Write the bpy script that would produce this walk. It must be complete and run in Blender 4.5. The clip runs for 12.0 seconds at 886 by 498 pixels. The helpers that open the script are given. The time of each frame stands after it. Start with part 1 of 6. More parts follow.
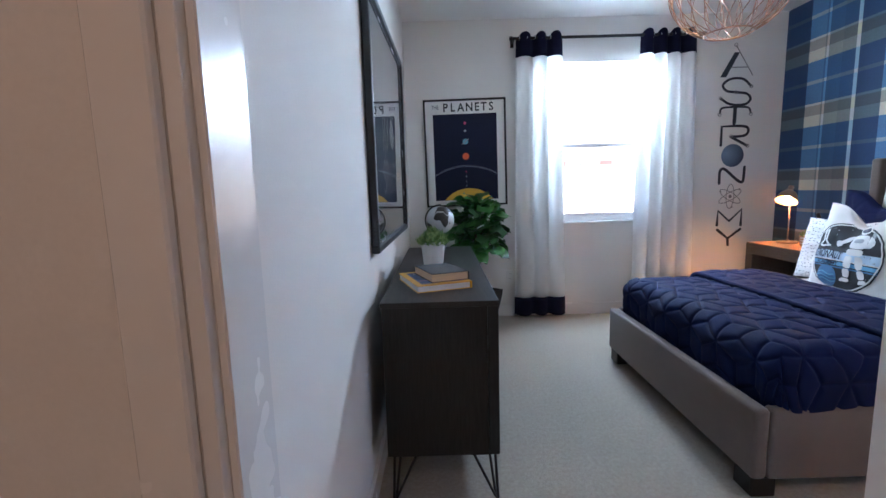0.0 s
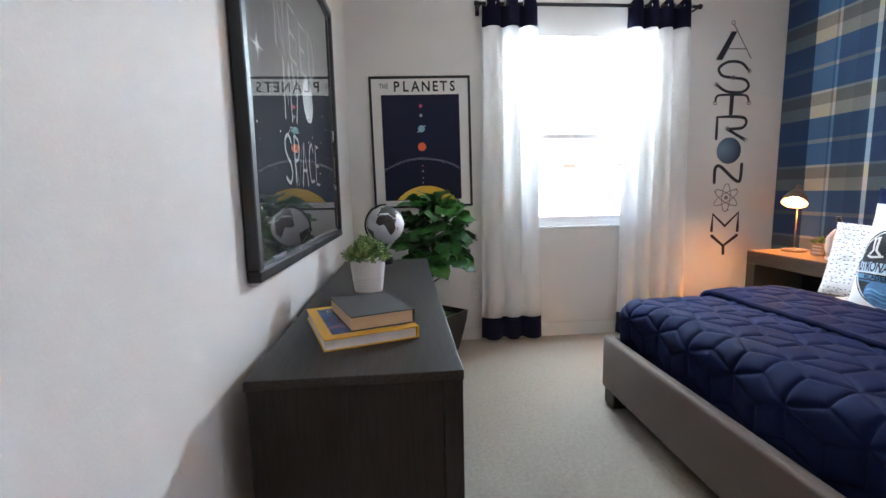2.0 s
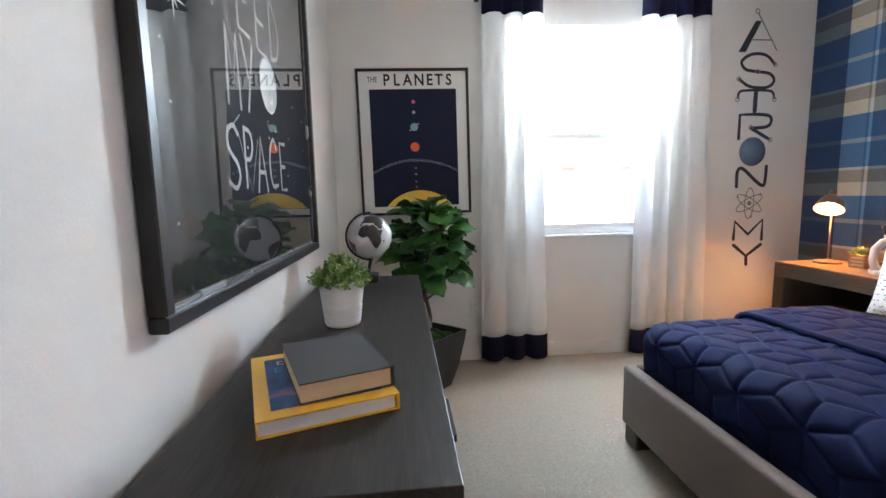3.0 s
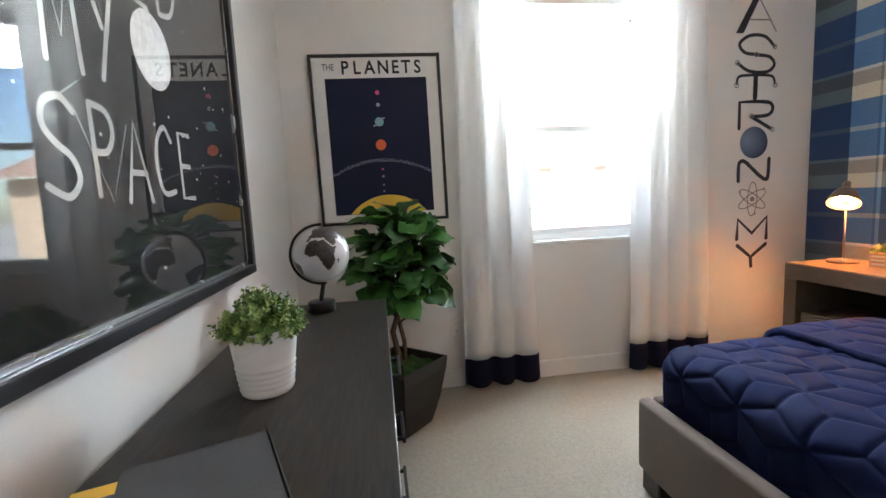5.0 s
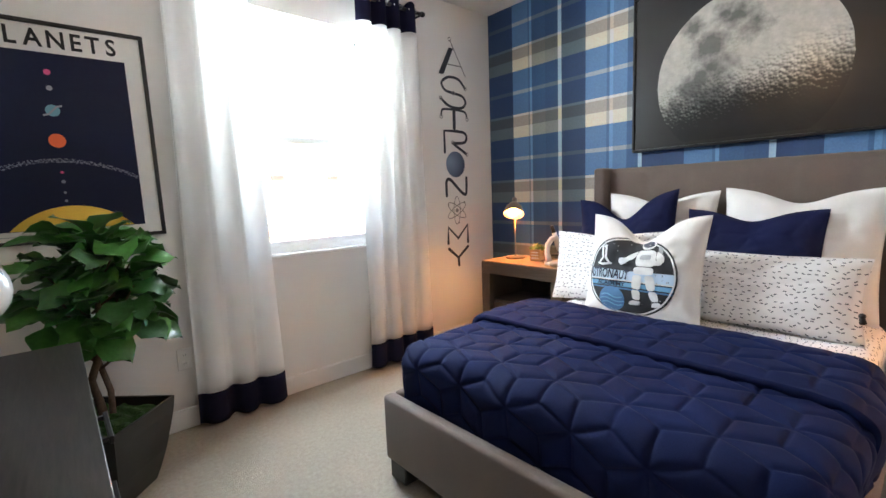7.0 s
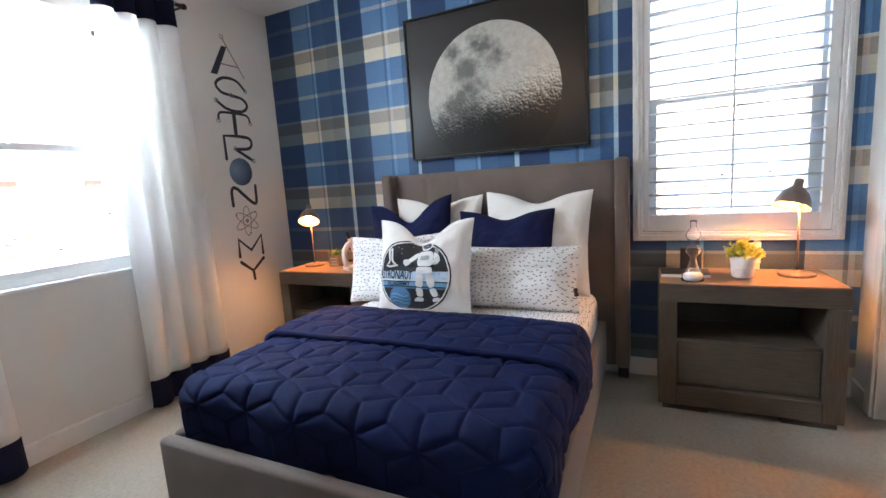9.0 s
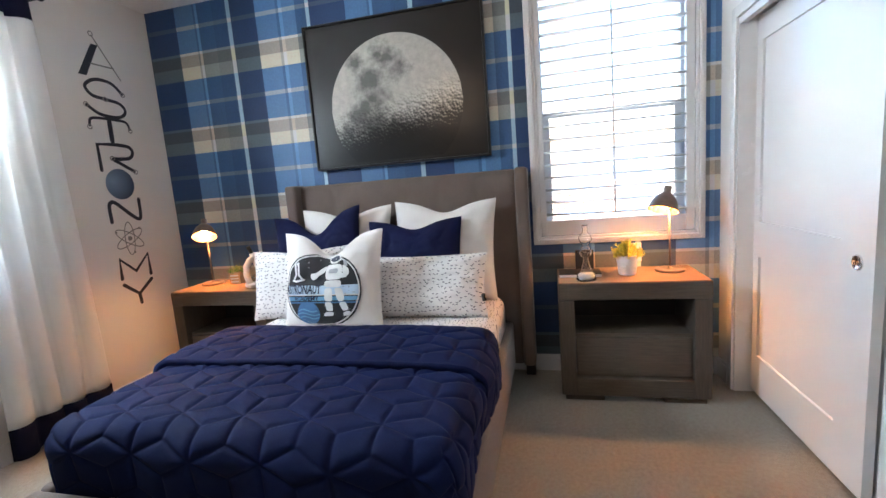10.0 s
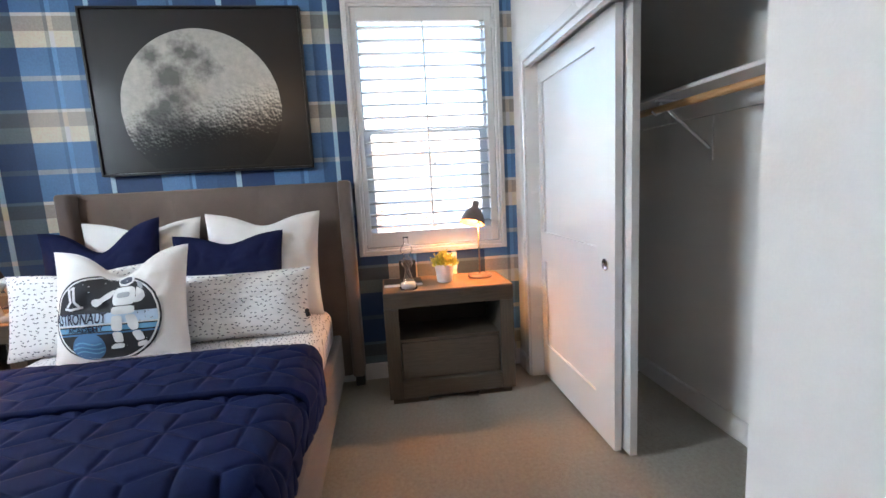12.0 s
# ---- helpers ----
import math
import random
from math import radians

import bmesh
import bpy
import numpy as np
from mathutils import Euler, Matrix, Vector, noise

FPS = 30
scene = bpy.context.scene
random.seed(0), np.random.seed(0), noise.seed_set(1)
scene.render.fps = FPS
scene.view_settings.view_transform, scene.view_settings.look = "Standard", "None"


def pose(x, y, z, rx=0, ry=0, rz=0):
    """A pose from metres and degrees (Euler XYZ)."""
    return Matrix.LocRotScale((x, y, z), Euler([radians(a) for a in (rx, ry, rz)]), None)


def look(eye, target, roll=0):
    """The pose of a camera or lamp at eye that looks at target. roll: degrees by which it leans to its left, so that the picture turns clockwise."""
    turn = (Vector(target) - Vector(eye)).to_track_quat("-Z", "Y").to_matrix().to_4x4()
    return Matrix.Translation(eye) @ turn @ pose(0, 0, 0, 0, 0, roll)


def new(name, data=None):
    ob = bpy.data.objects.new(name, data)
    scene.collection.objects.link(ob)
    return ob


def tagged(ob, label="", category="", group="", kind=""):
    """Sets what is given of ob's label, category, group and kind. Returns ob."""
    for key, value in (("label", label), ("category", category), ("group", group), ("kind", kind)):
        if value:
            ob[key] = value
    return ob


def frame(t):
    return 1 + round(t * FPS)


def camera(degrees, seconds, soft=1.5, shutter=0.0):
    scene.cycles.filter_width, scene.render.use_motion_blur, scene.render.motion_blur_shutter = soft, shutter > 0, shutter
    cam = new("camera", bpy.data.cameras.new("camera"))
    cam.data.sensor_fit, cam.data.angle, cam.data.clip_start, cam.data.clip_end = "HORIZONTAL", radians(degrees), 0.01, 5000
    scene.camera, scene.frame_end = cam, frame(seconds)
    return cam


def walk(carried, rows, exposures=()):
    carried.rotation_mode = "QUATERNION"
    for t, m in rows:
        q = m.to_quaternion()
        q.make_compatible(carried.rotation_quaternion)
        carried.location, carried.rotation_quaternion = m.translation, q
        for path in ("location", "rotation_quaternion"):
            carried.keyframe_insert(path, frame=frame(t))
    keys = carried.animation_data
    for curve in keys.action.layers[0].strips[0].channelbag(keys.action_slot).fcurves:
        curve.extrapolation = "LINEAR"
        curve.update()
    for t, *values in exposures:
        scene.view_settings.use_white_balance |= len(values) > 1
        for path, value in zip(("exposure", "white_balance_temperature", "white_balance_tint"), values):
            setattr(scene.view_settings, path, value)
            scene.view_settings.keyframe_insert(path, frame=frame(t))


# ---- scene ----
cam = camera(90.1, 12.0)
PATH = [
    (0, (0.304, 0.994, 1.251), (0.308, 2.976, 0.979), -1.6),
    (0.5, (0.322, 1.193, 1.212), (0.381, 3.175, 0.952), -0.8),
    (1, (0.334, 1.369, 1.203), (0.448, 3.350, 0.952), -0.8),
    (1.5, (0.357, 1.555, 1.199), (0.505, 3.532, 0.936), -0.9),
    (2, (0.400, 1.743, 1.199), (0.568, 3.719, 0.941), -1.2),
    (2.5, (0.433, 1.910, 1.206), (0.611, 3.886, 0.955), -1.3),
    (3, (0.443, 2.087, 1.210), (0.624, 4.064, 0.967), -1.2),
    (5, (0.508, 2.488, 1.207), (0.786, 4.456, 0.980), -2.8),
    (5.5, (0.510, 2.511, 1.238), (1.055, 4.420, 0.995), -2.5),
    (6, (0.500, 2.525, 1.221), (1.326, 4.331, 0.989), -2.5),
    (6.5, (0.512, 2.491, 1.222), (1.584, 4.164, 0.991), -2.4),
    (7, (0.489, 2.489, 1.230), (1.800, 3.980, 0.989), -2.1),
    (7.2, (0.483, 2.481, 1.230), (1.879, 3.893, 0.986), -2.4),
    (7.5, (0.466, 2.478, 1.236), (1.979, 3.762, 0.991), -2.1),
    (7.7, (0.476, 2.458, 1.236), (2.038, 3.682, 0.994), -2.2),
    (9.3, (0.538, 2.329, 1.286), (2.378, 3.060, 1.004), -4.3),
    (9.5, (0.543, 2.325, 1.287), (2.413, 2.979, 1.014), -4.7),
    (10, (0.533, 2.312, 1.293), (2.456, 2.787, 1.012), -4.5),
    (10.5, (0.523, 2.297, 1.298), (2.480, 2.591, 1.009), -4.2),
    (11, (0.511, 2.280, 1.305), (2.488, 2.391, 1.019), -4.2),
    (11.5, (0.502, 2.261, 1.304), (2.480, 2.185, 1.021), -3.8),
    (12, (0.496, 2.244, 1.306), (2.459, 1.989, 1.023), -3.1),
]
walk(cam, [(t, look(eye, target, roll)) for t, eye, target, roll in PATH],
     exposures=[(0.0, 3.12, 4900, 6), (0.6, 3.12, 4950, 6), (1.6, 3.34, 5450, 6), (3.0, 3.48, 5700, 6), (5.0, 3.4, 6000, 6), (7.5, 3.5, 5900, 6), (9.3, 3.22, 5650, 6), (10.0, 3.28, 5700, 6), (12.0, 3.18, 5650, 6)])
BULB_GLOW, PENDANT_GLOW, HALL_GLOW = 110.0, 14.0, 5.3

# ---- light ----
SUN_ELEVATION, SUN_AZIMUTH = radians(52), radians(192)
world = bpy.data.worlds.new("daylight")
scene.world = world
world.use_nodes = True
_nt = world.node_tree
_sky = _nt.nodes.new("ShaderNodeTexSky")
_sky.sky_type = "NISHITA"
_sky.sun_disc = False
_sky.sun_elevation, _sky.sun_rotation = SUN_ELEVATION, SUN_AZIMUTH
_nt.links.new(_sky.outputs[0], _nt.nodes["Background"].inputs[0])
_nt.nodes["Background"].inputs[1].default_value = 0.15
sun = new("sun", bpy.data.lights.new("sun", "SUN"))
sun.data.energy, sun.data.angle, sun.data.color = 5.0, radians(0.5), (1.0, 0.95, 0.88)
_sd = Vector((math.sin(SUN_AZIMUTH) * math.cos(SUN_ELEVATION), math.cos(SUN_AZIMUTH) * math.cos(SUN_ELEVATION), math.sin(SUN_ELEVATION)))
sun.matrix_world = look(_sd * 40, (0, 0, 0))
# the sky's light at the head of the north window's opening
sky_lamp = new("sky_lamp", bpy.data.lights.new("sky_lamp", "AREA"))
sky_lamp.data.shape, sky_lamp.data.size, sky_lamp.data.size_y = "RECTANGLE", 0.6, 0.22
sky_lamp.data.energy, sky_lamp.data.color = 5.2, (0.97, 0.99, 1.0)
sky_lamp.matrix_world = look((1.78, 5.40, 2.19), (1.78, 3.7, 1.25))


# ---- material helpers ----
def nodes_of(name):
    m = bpy.data.materials.new(name)
    m.use_nodes = True
    nt = m.node_tree
    return m, nt, nt.nodes["Principled BSDF"]


def N(nt, kind, **values):
    n = nt.nodes.new(kind)
    for k, v in values.items():
        if k == "operation":
            n.operation = v
        elif k == "blend":
            n.blend_type = v
        else:
            n.inputs[k.replace("_", " ")].default_value = v
    return n


def surface(name, color, rough=0.6, metal=0.0, var=0.12, scale=6.0, fine=60.0, bump=0.15, dist=0.002, stretch=(1, 1, 1), sheen=0.0, coat=0.0, trans=0.0, spec=0.5, rvar=0.06):
    """Plain surface: base colour with mottling at two scales, and a fine relief."""
    m, nt, b = nodes_of(name)
    tc = N(nt, "ShaderNodeTexCoord")
    mp = N(nt, "ShaderNodeMapping", Scale=stretch)
    nt.links.new(tc.outputs["Object"], mp.inputs["Vector"])
    n1, n2 = N(nt, "ShaderNodeTexNoise", Scale=scale, Detail=4.0), N(nt, "ShaderNodeTexNoise", Scale=fine, Detail=6.0)
    for n in (n1, n2):
        nt.links.new(mp.outputs[0], n.inputs["Vector"])
    add = N(nt, "ShaderNodeMath", operation="ADD")
    nt.links.new(n1.outputs[0], add.inputs[0])
    nt.links.new(n2.outputs[0], add.inputs[1])
    rng = N(nt, "ShaderNodeMapRange", From_Min=0.6, From_Max=1.4, To_Min=1 - var, To_Max=1 + var)
    nt.links.new(add.outputs[0], rng.inputs["Value"])
    mul = N(nt, "ShaderNodeVectorMath", operation="MULTIPLY")
    mul.inputs[0].default_value = color
    nt.links.new(rng.outputs[0], mul.inputs[1])
    nt.links.new(mul.outputs[0], b.inputs["Base Color"])
    rr = N(nt, "ShaderNodeMapRange", From_Min=0.3, From_Max=0.7, To_Min=max(rough - rvar, 0.02), To_Max=min(rough + rvar, 1))
    nt.links.new(n1.outputs[0], rr.inputs["Value"])
    nt.links.new(rr.outputs[0], b.inputs["Roughness"])
    b.inputs["Metallic"].default_value = metal
    b.inputs["Specular IOR Level"].default_value = spec
    b.inputs["Sheen Weight"].default_value = sheen
    b.inputs["Coat Weight"].default_value = coat
    b.inputs["Transmission Weight"].default_value = trans
    if bump:
        bp = N(nt, "ShaderNodeBump", Strength=bump, Distance=dist)
        nt.links.new(n2.outputs[0], bp.inputs["Height"])
        nt.links.new(bp.outputs[0], b.inputs["Normal"])
    return m


def glow(name, color, strength):
    m, nt, b = nodes_of(name)
    b.inputs["Base Color"].default_value = (*color, 1)
    b.inputs["Emission Color"].default_value = (*color, 1)
    b.inputs["Emission Strength"].default_value = strength
    return m


def wood(name, dark, light, axis=0, rough=0.5, scale=9.0, stretch=14.0):
    """Wood with long grain along one axis (0 x, 1 y, 2 z)."""
    m, nt, b = nodes_of(name)
    tc = N(nt, "ShaderNodeTexCoord")
    s = [stretch] * 3
    s[axis] = 1.0
    mp = N(nt, "ShaderNodeMapping", Scale=s)
    nt.links.new(tc.outputs["Object"], mp.inputs["Vector"])
    g = N(nt, "ShaderNodeTexNoise", Scale=scale, Detail=8.0, Roughness=0.65, Distortion=0.4)
    nt.links.new(mp.outputs[0], g.inputs["Vector"])
    l = N(nt, "ShaderNodeTexNoise", Scale=2.2, Detail=3.0)
    nt.links.new(tc.outputs["Object"], l.inputs["Vector"])
    add = N(nt, "ShaderNodeMath", operation="MULTIPLY_ADD")
    add.inputs[1].default_value = 0.5
    nt.links.new(l.outputs[0], add.inputs[0])
    nt.links.new(g.outputs[0], add.inputs[2])
    rp = nt.nodes.new("ShaderNodeValToRGB")
    rp.color_ramp.elements[0].position, rp.color_ramp.elements[1].position = 0.5, 0.98
    rp.color_ramp.elements[0].color, rp.color_ramp.elements[1].color = (*dark, 1), (*light, 1)
    nt.links.new(add.outputs[0], rp.inputs[0])
    nt.links.new(rp.outputs[0], b.inputs["Base Color"])
    b.inputs["Roughness"].default_value = rough
    bp = N(nt, "ShaderNodeBump", Strength=0.25, Distance=0.001)
    nt.links.new(g.outputs[0], bp.inputs["Height"])
    nt.links.new(bp.outputs[0], b.inputs["Normal"])
    b.inputs["Specular IOR Level"].default_value = 0.28
    return m


def glass_mat(name, rough=0.0, ior=1.45, color=(1, 1, 1)):
    m, nt, b = nodes_of(name)
    b.inputs["Base Color"].default_value = (*color, 1)
    b.inputs["Transmission Weight"].default_value = 1.0
    b.inputs["Roughness"].default_value = rough
    b.inputs["IOR"].default_value = ior
    return m


# ---- mesh helpers ----
def part(name, bm, material, parent=None, label="", smooth=False):
    """Links a bmesh as one mesh object, under a thing or part if one is given."""
    me = bpy.data.meshes.new(name)
    bm.normal_update()
    bm.to_mesh(me)
    bm.free()
    if smooth:
        for p in me.polygons:
            p.use_smooth = True
    for mt in (material if isinstance(material, (list, tuple)) else [material]):
        me.materials.append(mt)
    ob = new(name, me)
    if parent is not None:
        ob.parent = parent
    if label:
        ob["label"] = label
    return ob


def thing(name, label, category, at=(0, 0, 0), turn=0.0, group="", kind=""):
    ob = new(name)
    ob.empty_display_size = 0.05
    ob.matrix_basis = pose(*at, 0, 0, turn)
    return tagged(ob, label, category, group, kind)


def box(x0, x1, y0, y1, z0, z1, bevel=0.0, seg=2, bm=None):
    """A box, with its edges rounded if asked, added to bm."""
    b = bmesh.new()
    r = bmesh.ops.create_cube(b, size=1.0)
    bmesh.ops.scale(b, verts=b.verts, vec=(x1 - x0, y1 - y0, z1 - z0))
    bmesh.ops.translate(b, verts=b.verts, vec=((x0 + x1) / 2, (y0 + y1) / 2, (z0 + z1) / 2))
    if bevel:
        bmesh.ops.bevel(b, geom=b.edges[:], offset=bevel, segments=seg, profile=0.5, affect="EDGES")
    if bm is None:
        return b
    merge(bm, b)
    return bm


def merge(bm, other, m=None, mat=None):
    """Adds another bmesh to bm, moved by m, and frees it."""
    if m is not None:
        bmesh.ops.transform(other, matrix=m, verts=other.verts)
    me = bpy.data.meshes.new("tmp")
    if mat is not None:
        for f in other.faces:
            f.material_index = mat
    other.to_mesh(me)
    other.free()
    bm.from_mesh(me)
    bpy.data.meshes.remove(me)
    return bm


def boxes(rows, bevel=0.0):
    bm = bmesh.new()
    for r in rows:
        box(*r, bevel=bevel, bm=bm)
    return bm


def lathe(profile, seg=32, cap=True):
    """A turned shape round z from (radius, height) pairs."""
    bm = bmesh.new()
    rings = []
    for r, z in profile:
        if r < 1e-5:
            rings.append([bm.verts.new((0, 0, z))])
        else:
            rings.append([bm.verts.new((r * math.cos(2 * math.pi * i / seg), r * math.sin(2 * math.pi * i / seg), z)) for i in range(seg)])
    for a, b in zip(rings, rings[1:]):
        for i in range(seg):
            j = (i + 1) % seg
            if len(a) == 1 and len(b) > 1:
                bm.faces.new((a[0], b[j], b[i]))
            elif len(b) == 1 and len(a) > 1:
                bm.faces.new((a[i], a[j], b[0]))
            elif len(a) > 1:
                bm.faces.new((a[i], a[j], b[j], b[i]))
    if cap:
        for ring, flip in ((rings[0], True), (rings[-1], False)):
            if len(ring) > 1:
                bm.faces.new(ring[::-1] if flip else ring)
    return bm


def tube(points, r, seg=8, bm=None, closed=False):
    """A round bar along points; r is one radius or one per point."""
    bm = bmesh.new() if bm is None else bm
    pts = [Vector(p) for p in points]
    n = len(pts)
    rs = r if isinstance(r, (list, tuple)) else [r] * n
    rings = []
    up = Vector((0.13, 0.29, 0.95)).normalized()
    for i, p in enumerate(pts):
        a, b = (pts[(i - 1) % n], pts[(i + 1) % n]) if closed else (pts[max(i - 1, 0)], pts[min(i + 1, n - 1)])
        d = (b - a).normalized()
        u = d.cross(up)
        if u.length < 1e-3:
            u = d.cross(Vector((1, 0, 0)))
        u.normalize()
        v = d.cross(u)
        rings.append([bm.verts.new(p + (u * math.cos(2 * math.pi * k / seg) + v * math.sin(2 * math.pi * k / seg)) * rs[i]) for k in range(seg)])
    for i in range(n if closed else n - 1):
        a, b = rings[i], rings[(i + 1) % n]
        for k in range(seg):
            bm.faces.new((a[k], a[(k + 1) % seg], b[(k + 1) % seg], b[k]))
    if not closed:
        bm.faces.new(rings[0][::-1])
        bm.faces.new(rings[-1])
    bmesh.ops.recalc_face_normals(bm, faces=bm.faces[:])
    return bm


def sheet(f, nu, nv, bm=None):
    """A grid of faces from f(u, v), u and v from 0 to 1."""
    bm = bmesh.new() if bm is None else bm
    g = [[bm.verts.new(f(i / nu, j / nv)) for j in range(nv + 1)] for i in range(nu + 1)]
    for i in range(nu):
        for j in range(nv):
            bm.faces.new((g[i][j], g[i + 1][j], g[i + 1][j + 1], g[i][j + 1]))
    return bm


def structure(name, bm, material, label="", category="", smooth=False):
    return tagged(part(name, bm, material, None, label, smooth), label, category, "", "structure")


# ---- materials ----
WALL = surface("wall_paint", (0.755, 0.735, 0.70), 0.75, var=0.03, scale=1.5, fine=160, bump=0.25, dist=0.0012)
CEIL = surface("ceiling_paint", (0.84, 0.83, 0.81), 0.85, var=0.03, scale=2, fine=120, bump=0.3, dist=0.0015)
TRIM = surface("trim_paint", (0.80, 0.79, 0.77), 0.26, var=0.015, scale=3, fine=40, bump=0.02, rvar=0.02)
DOORP = surface("door_paint", (0.80, 0.79, 0.78), 0.2, var=0.01, scale=3, fine=60, bump=0.012, rvar=0.01, spec=0.4)
VINYL = surface("white_vinyl", (0.82, 0.82, 0.82), 0.35, var=0.02)
CARPET = surface("carpet", (0.36, 0.335, 0.28), 0.95, var=0.24, scale=55, fine=240, bump=1.0, dist=0.0065, sheen=0.15, spec=0.1)
PANE = glass_mat("window_glass")
BLACK = surface("black_paint", (0.012, 0.012, 0.013), 0.45, var=0.2)
BLACKM = surface("black_metal", (0.02, 0.02, 0.021), 0.4, metal=0.4, var=0.2)
STUCCO = surface("stucco", (0.60, 0.47, 0.34), 0.9, var=0.1, fine=20, bump=0.5, dist=0.01)
TILE = surface("roof_tile", (0.42, 0.24, 0.16), 0.85, var=0.3, scale=3, fine=14)
ASPHALT = surface("pale_concrete", (0.42, 0.40, 0.37), 0.9, var=0.2, scale=0.4, fine=12)
GRASSM = surface("lawn", (0.12, 0.17, 0.06), 0.95, var=0.3, scale=0.8, fine=9)
SHUTTERB = surface("brown_shutter_paint", (0.20, 0.11, 0.07), 0.6)


def plaid():
    """Woven-look plaid wallpaper: stripes along y and bands along z multiplied over each other."""
    m, nt, b = nodes_of("plaid_wallpaper")
    tc = N(nt, "ShaderNodeTexCoord")
    sep = N(nt, "ShaderNodeSeparateXYZ")
    nt.links.new(tc.outputs["Object"], sep.inputs[0])

    def ramp(socket, origin, period, stops):
        a = N(nt, "ShaderNodeMath", operation="SUBTRACT")
        a.inputs[0].default_value = origin
        nt.links.new(socket, a.inputs[1])
        d = N(nt, "ShaderNodeMath", operation="DIVIDE")
        d.inputs[1].default_value = period
        nt.links.new(a.outputs[0], d.inputs[0])
        f = N(nt, "ShaderNodeMath", operation="FRACT")
        nt.links.new(d.outputs[0], f.inputs[0])
        rp = nt.nodes.new("ShaderNodeValToRGB")
        rp.color_ramp.interpolation = "CONSTANT"
        el = rp.color_ramp.elements
        while len(el) < len(stops):
            el.new(0.5)
        for e, (p, c) in zip(el, stops):
            e.position, e.color = p / period, (*c, 1)
        nt.links.new(f.outputs[0], rp.inputs[0])
        return rp

    rows = ramp(sep.outputs["Z"], PLAID_Z, PLAID_PZ, PLAID_ROWS)
    cols = ramp(sep.outputs["Y"], PLAID_Y, PLAID_PY, PLAID_COLS)
    mix = nt.nodes.new("ShaderNodeMix")
    mix.data_type, mix.blend_type = "RGBA", "MULTIPLY"
    mix.inputs[0].default_value = 1.0
    nt.links.new(rows.outputs[0], mix.inputs[6])
    nt.links.new(cols.outputs[0], mix.inputs[7])
    weave = N(nt, "ShaderNodeTexNoise", Scale=90.0, Detail=6.0)
    nt.links.new(tc.outputs["Object"], weave.inputs["Vector"])
    rg = N(nt, "ShaderNodeMapRange", From_Min=0.3, From_Max=0.7, To_Min=0.9, To_Max=1.1)
    nt.links.new(weave.outputs[0], rg.inputs["Value"])
    mul = N(nt, "ShaderNodeVectorMath", operation="MULTIPLY")
    nt.links.new(mix.outputs[2], mul.inputs[0])
    nt.links.new(rg.outputs[0], mul.inputs[1])
    cap = N(nt, "ShaderNodeVectorMath", operation="MINIMUM")
    cap.inputs[1].default_value = (0.66, 0.66, 0.66)
    nt.links.new(mul.outputs[0], cap.inputs[0])
    nt.links.new(cap.outputs[0], b.inputs["Base Color"])
    b.inputs["Roughness"].default_value = 0.55
    bp = N(nt, "ShaderNodeBump", Strength=0.15, Distance=0.0006)
    nt.links.new(weave.outputs[0], bp.inputs["Height"])
    nt.links.new(bp.outputs[0], b.inputs["Normal"])
    return m


PLAID_Z, PLAID_PZ = 2.412, 0.537
_cream, _taupe, _line, _blue, _thin = (0.68, 0.625, 0.50), (0.37, 0.335, 0.285), (0.62, 0.61, 0.57), (0.085, 0.195, 0.40), (0.34, 0.385, 0.44)
PLAID_ROWS = [(0.0, _line), (0.018, _taupe), (0.10, _cream), (0.19, _blue), (0.347, _thin), (0.377, _blue)]
PLAID_Y, PLAID_PY = 5.179, 1.35
_lt, _md, _dk, _dt, _wh = (1, 1, 1), (0.44, 0.52, 0.6), (0.16, 0.24, 0.36), (0.6, 0.66, 0.72), (1.5, 1.45, 1.35)
PLAID_COLS = [(0.0, _dk), (0.239, _lt), (0.40, _dt), (0.415, _wh), (0.437, _md), (0.56, (0.36, 0.44, 0.53)), (0.677, (4.2, 2.7, 1.7)), (0.708, _dk), (0.909, _lt),
              (1.075, _dt), (1.095, _wh), (1.12, _lt), (1.22, _md), (1.298, (4.2, 2.7, 1.7)), (1.326, _dk)]
PLAID = plaid()

# ---- the room ----
RX, RY, RZ = 3.48, 5.2, 2.74          # inner faces of the east wall, the north wall and the ceiling
SY, EY, CX = 1.325, 1.55, 1.236        # closet wall, entry wall, corner between them
NW = (1.33, 2.27, 0.9, 2.352)        # north window: x0, x1, z0, z1
EW = (1.47, 2.37, 0.93, 2.43)         # east window: y0, y1, z0, z1
ED = (0.056, 0.895, 2.03)             # entry door: x0, x1, top
CD = (1.27, 3.25, 2.03)               # closet opening: x0, x1, top

structure("floor", box(-1.04, 3.62, -1.34, 5.34, -0.12, 0.0), CARPET, "cut-pile beige carpet over the whole room", "carpet")
structure("ceiling", box(-1.04, 3.62, -1.34, 5.34, RZ, RZ + 0.12), CEIL, "flat white painted ceiling", "ceiling")
structure("wall_west", box(-0.14, 0, EY, RY, 0, RZ), WALL, "long off-white painted wall behind the dresser", "wall")
structure("wall_north", boxes([
    (-0.14, NW[0], RY, RY + 0.14, 0, RZ), (NW[1], RX + 0.14, RY, RY + 0.14, 0, RZ),
    (NW[0], NW[1], RY, RY + 0.14, 0, NW[2]), (NW[0], NW[1], RY, RY + 0.14, NW[3], RZ)]), WALL, "off-white painted wall with a window", "wall")
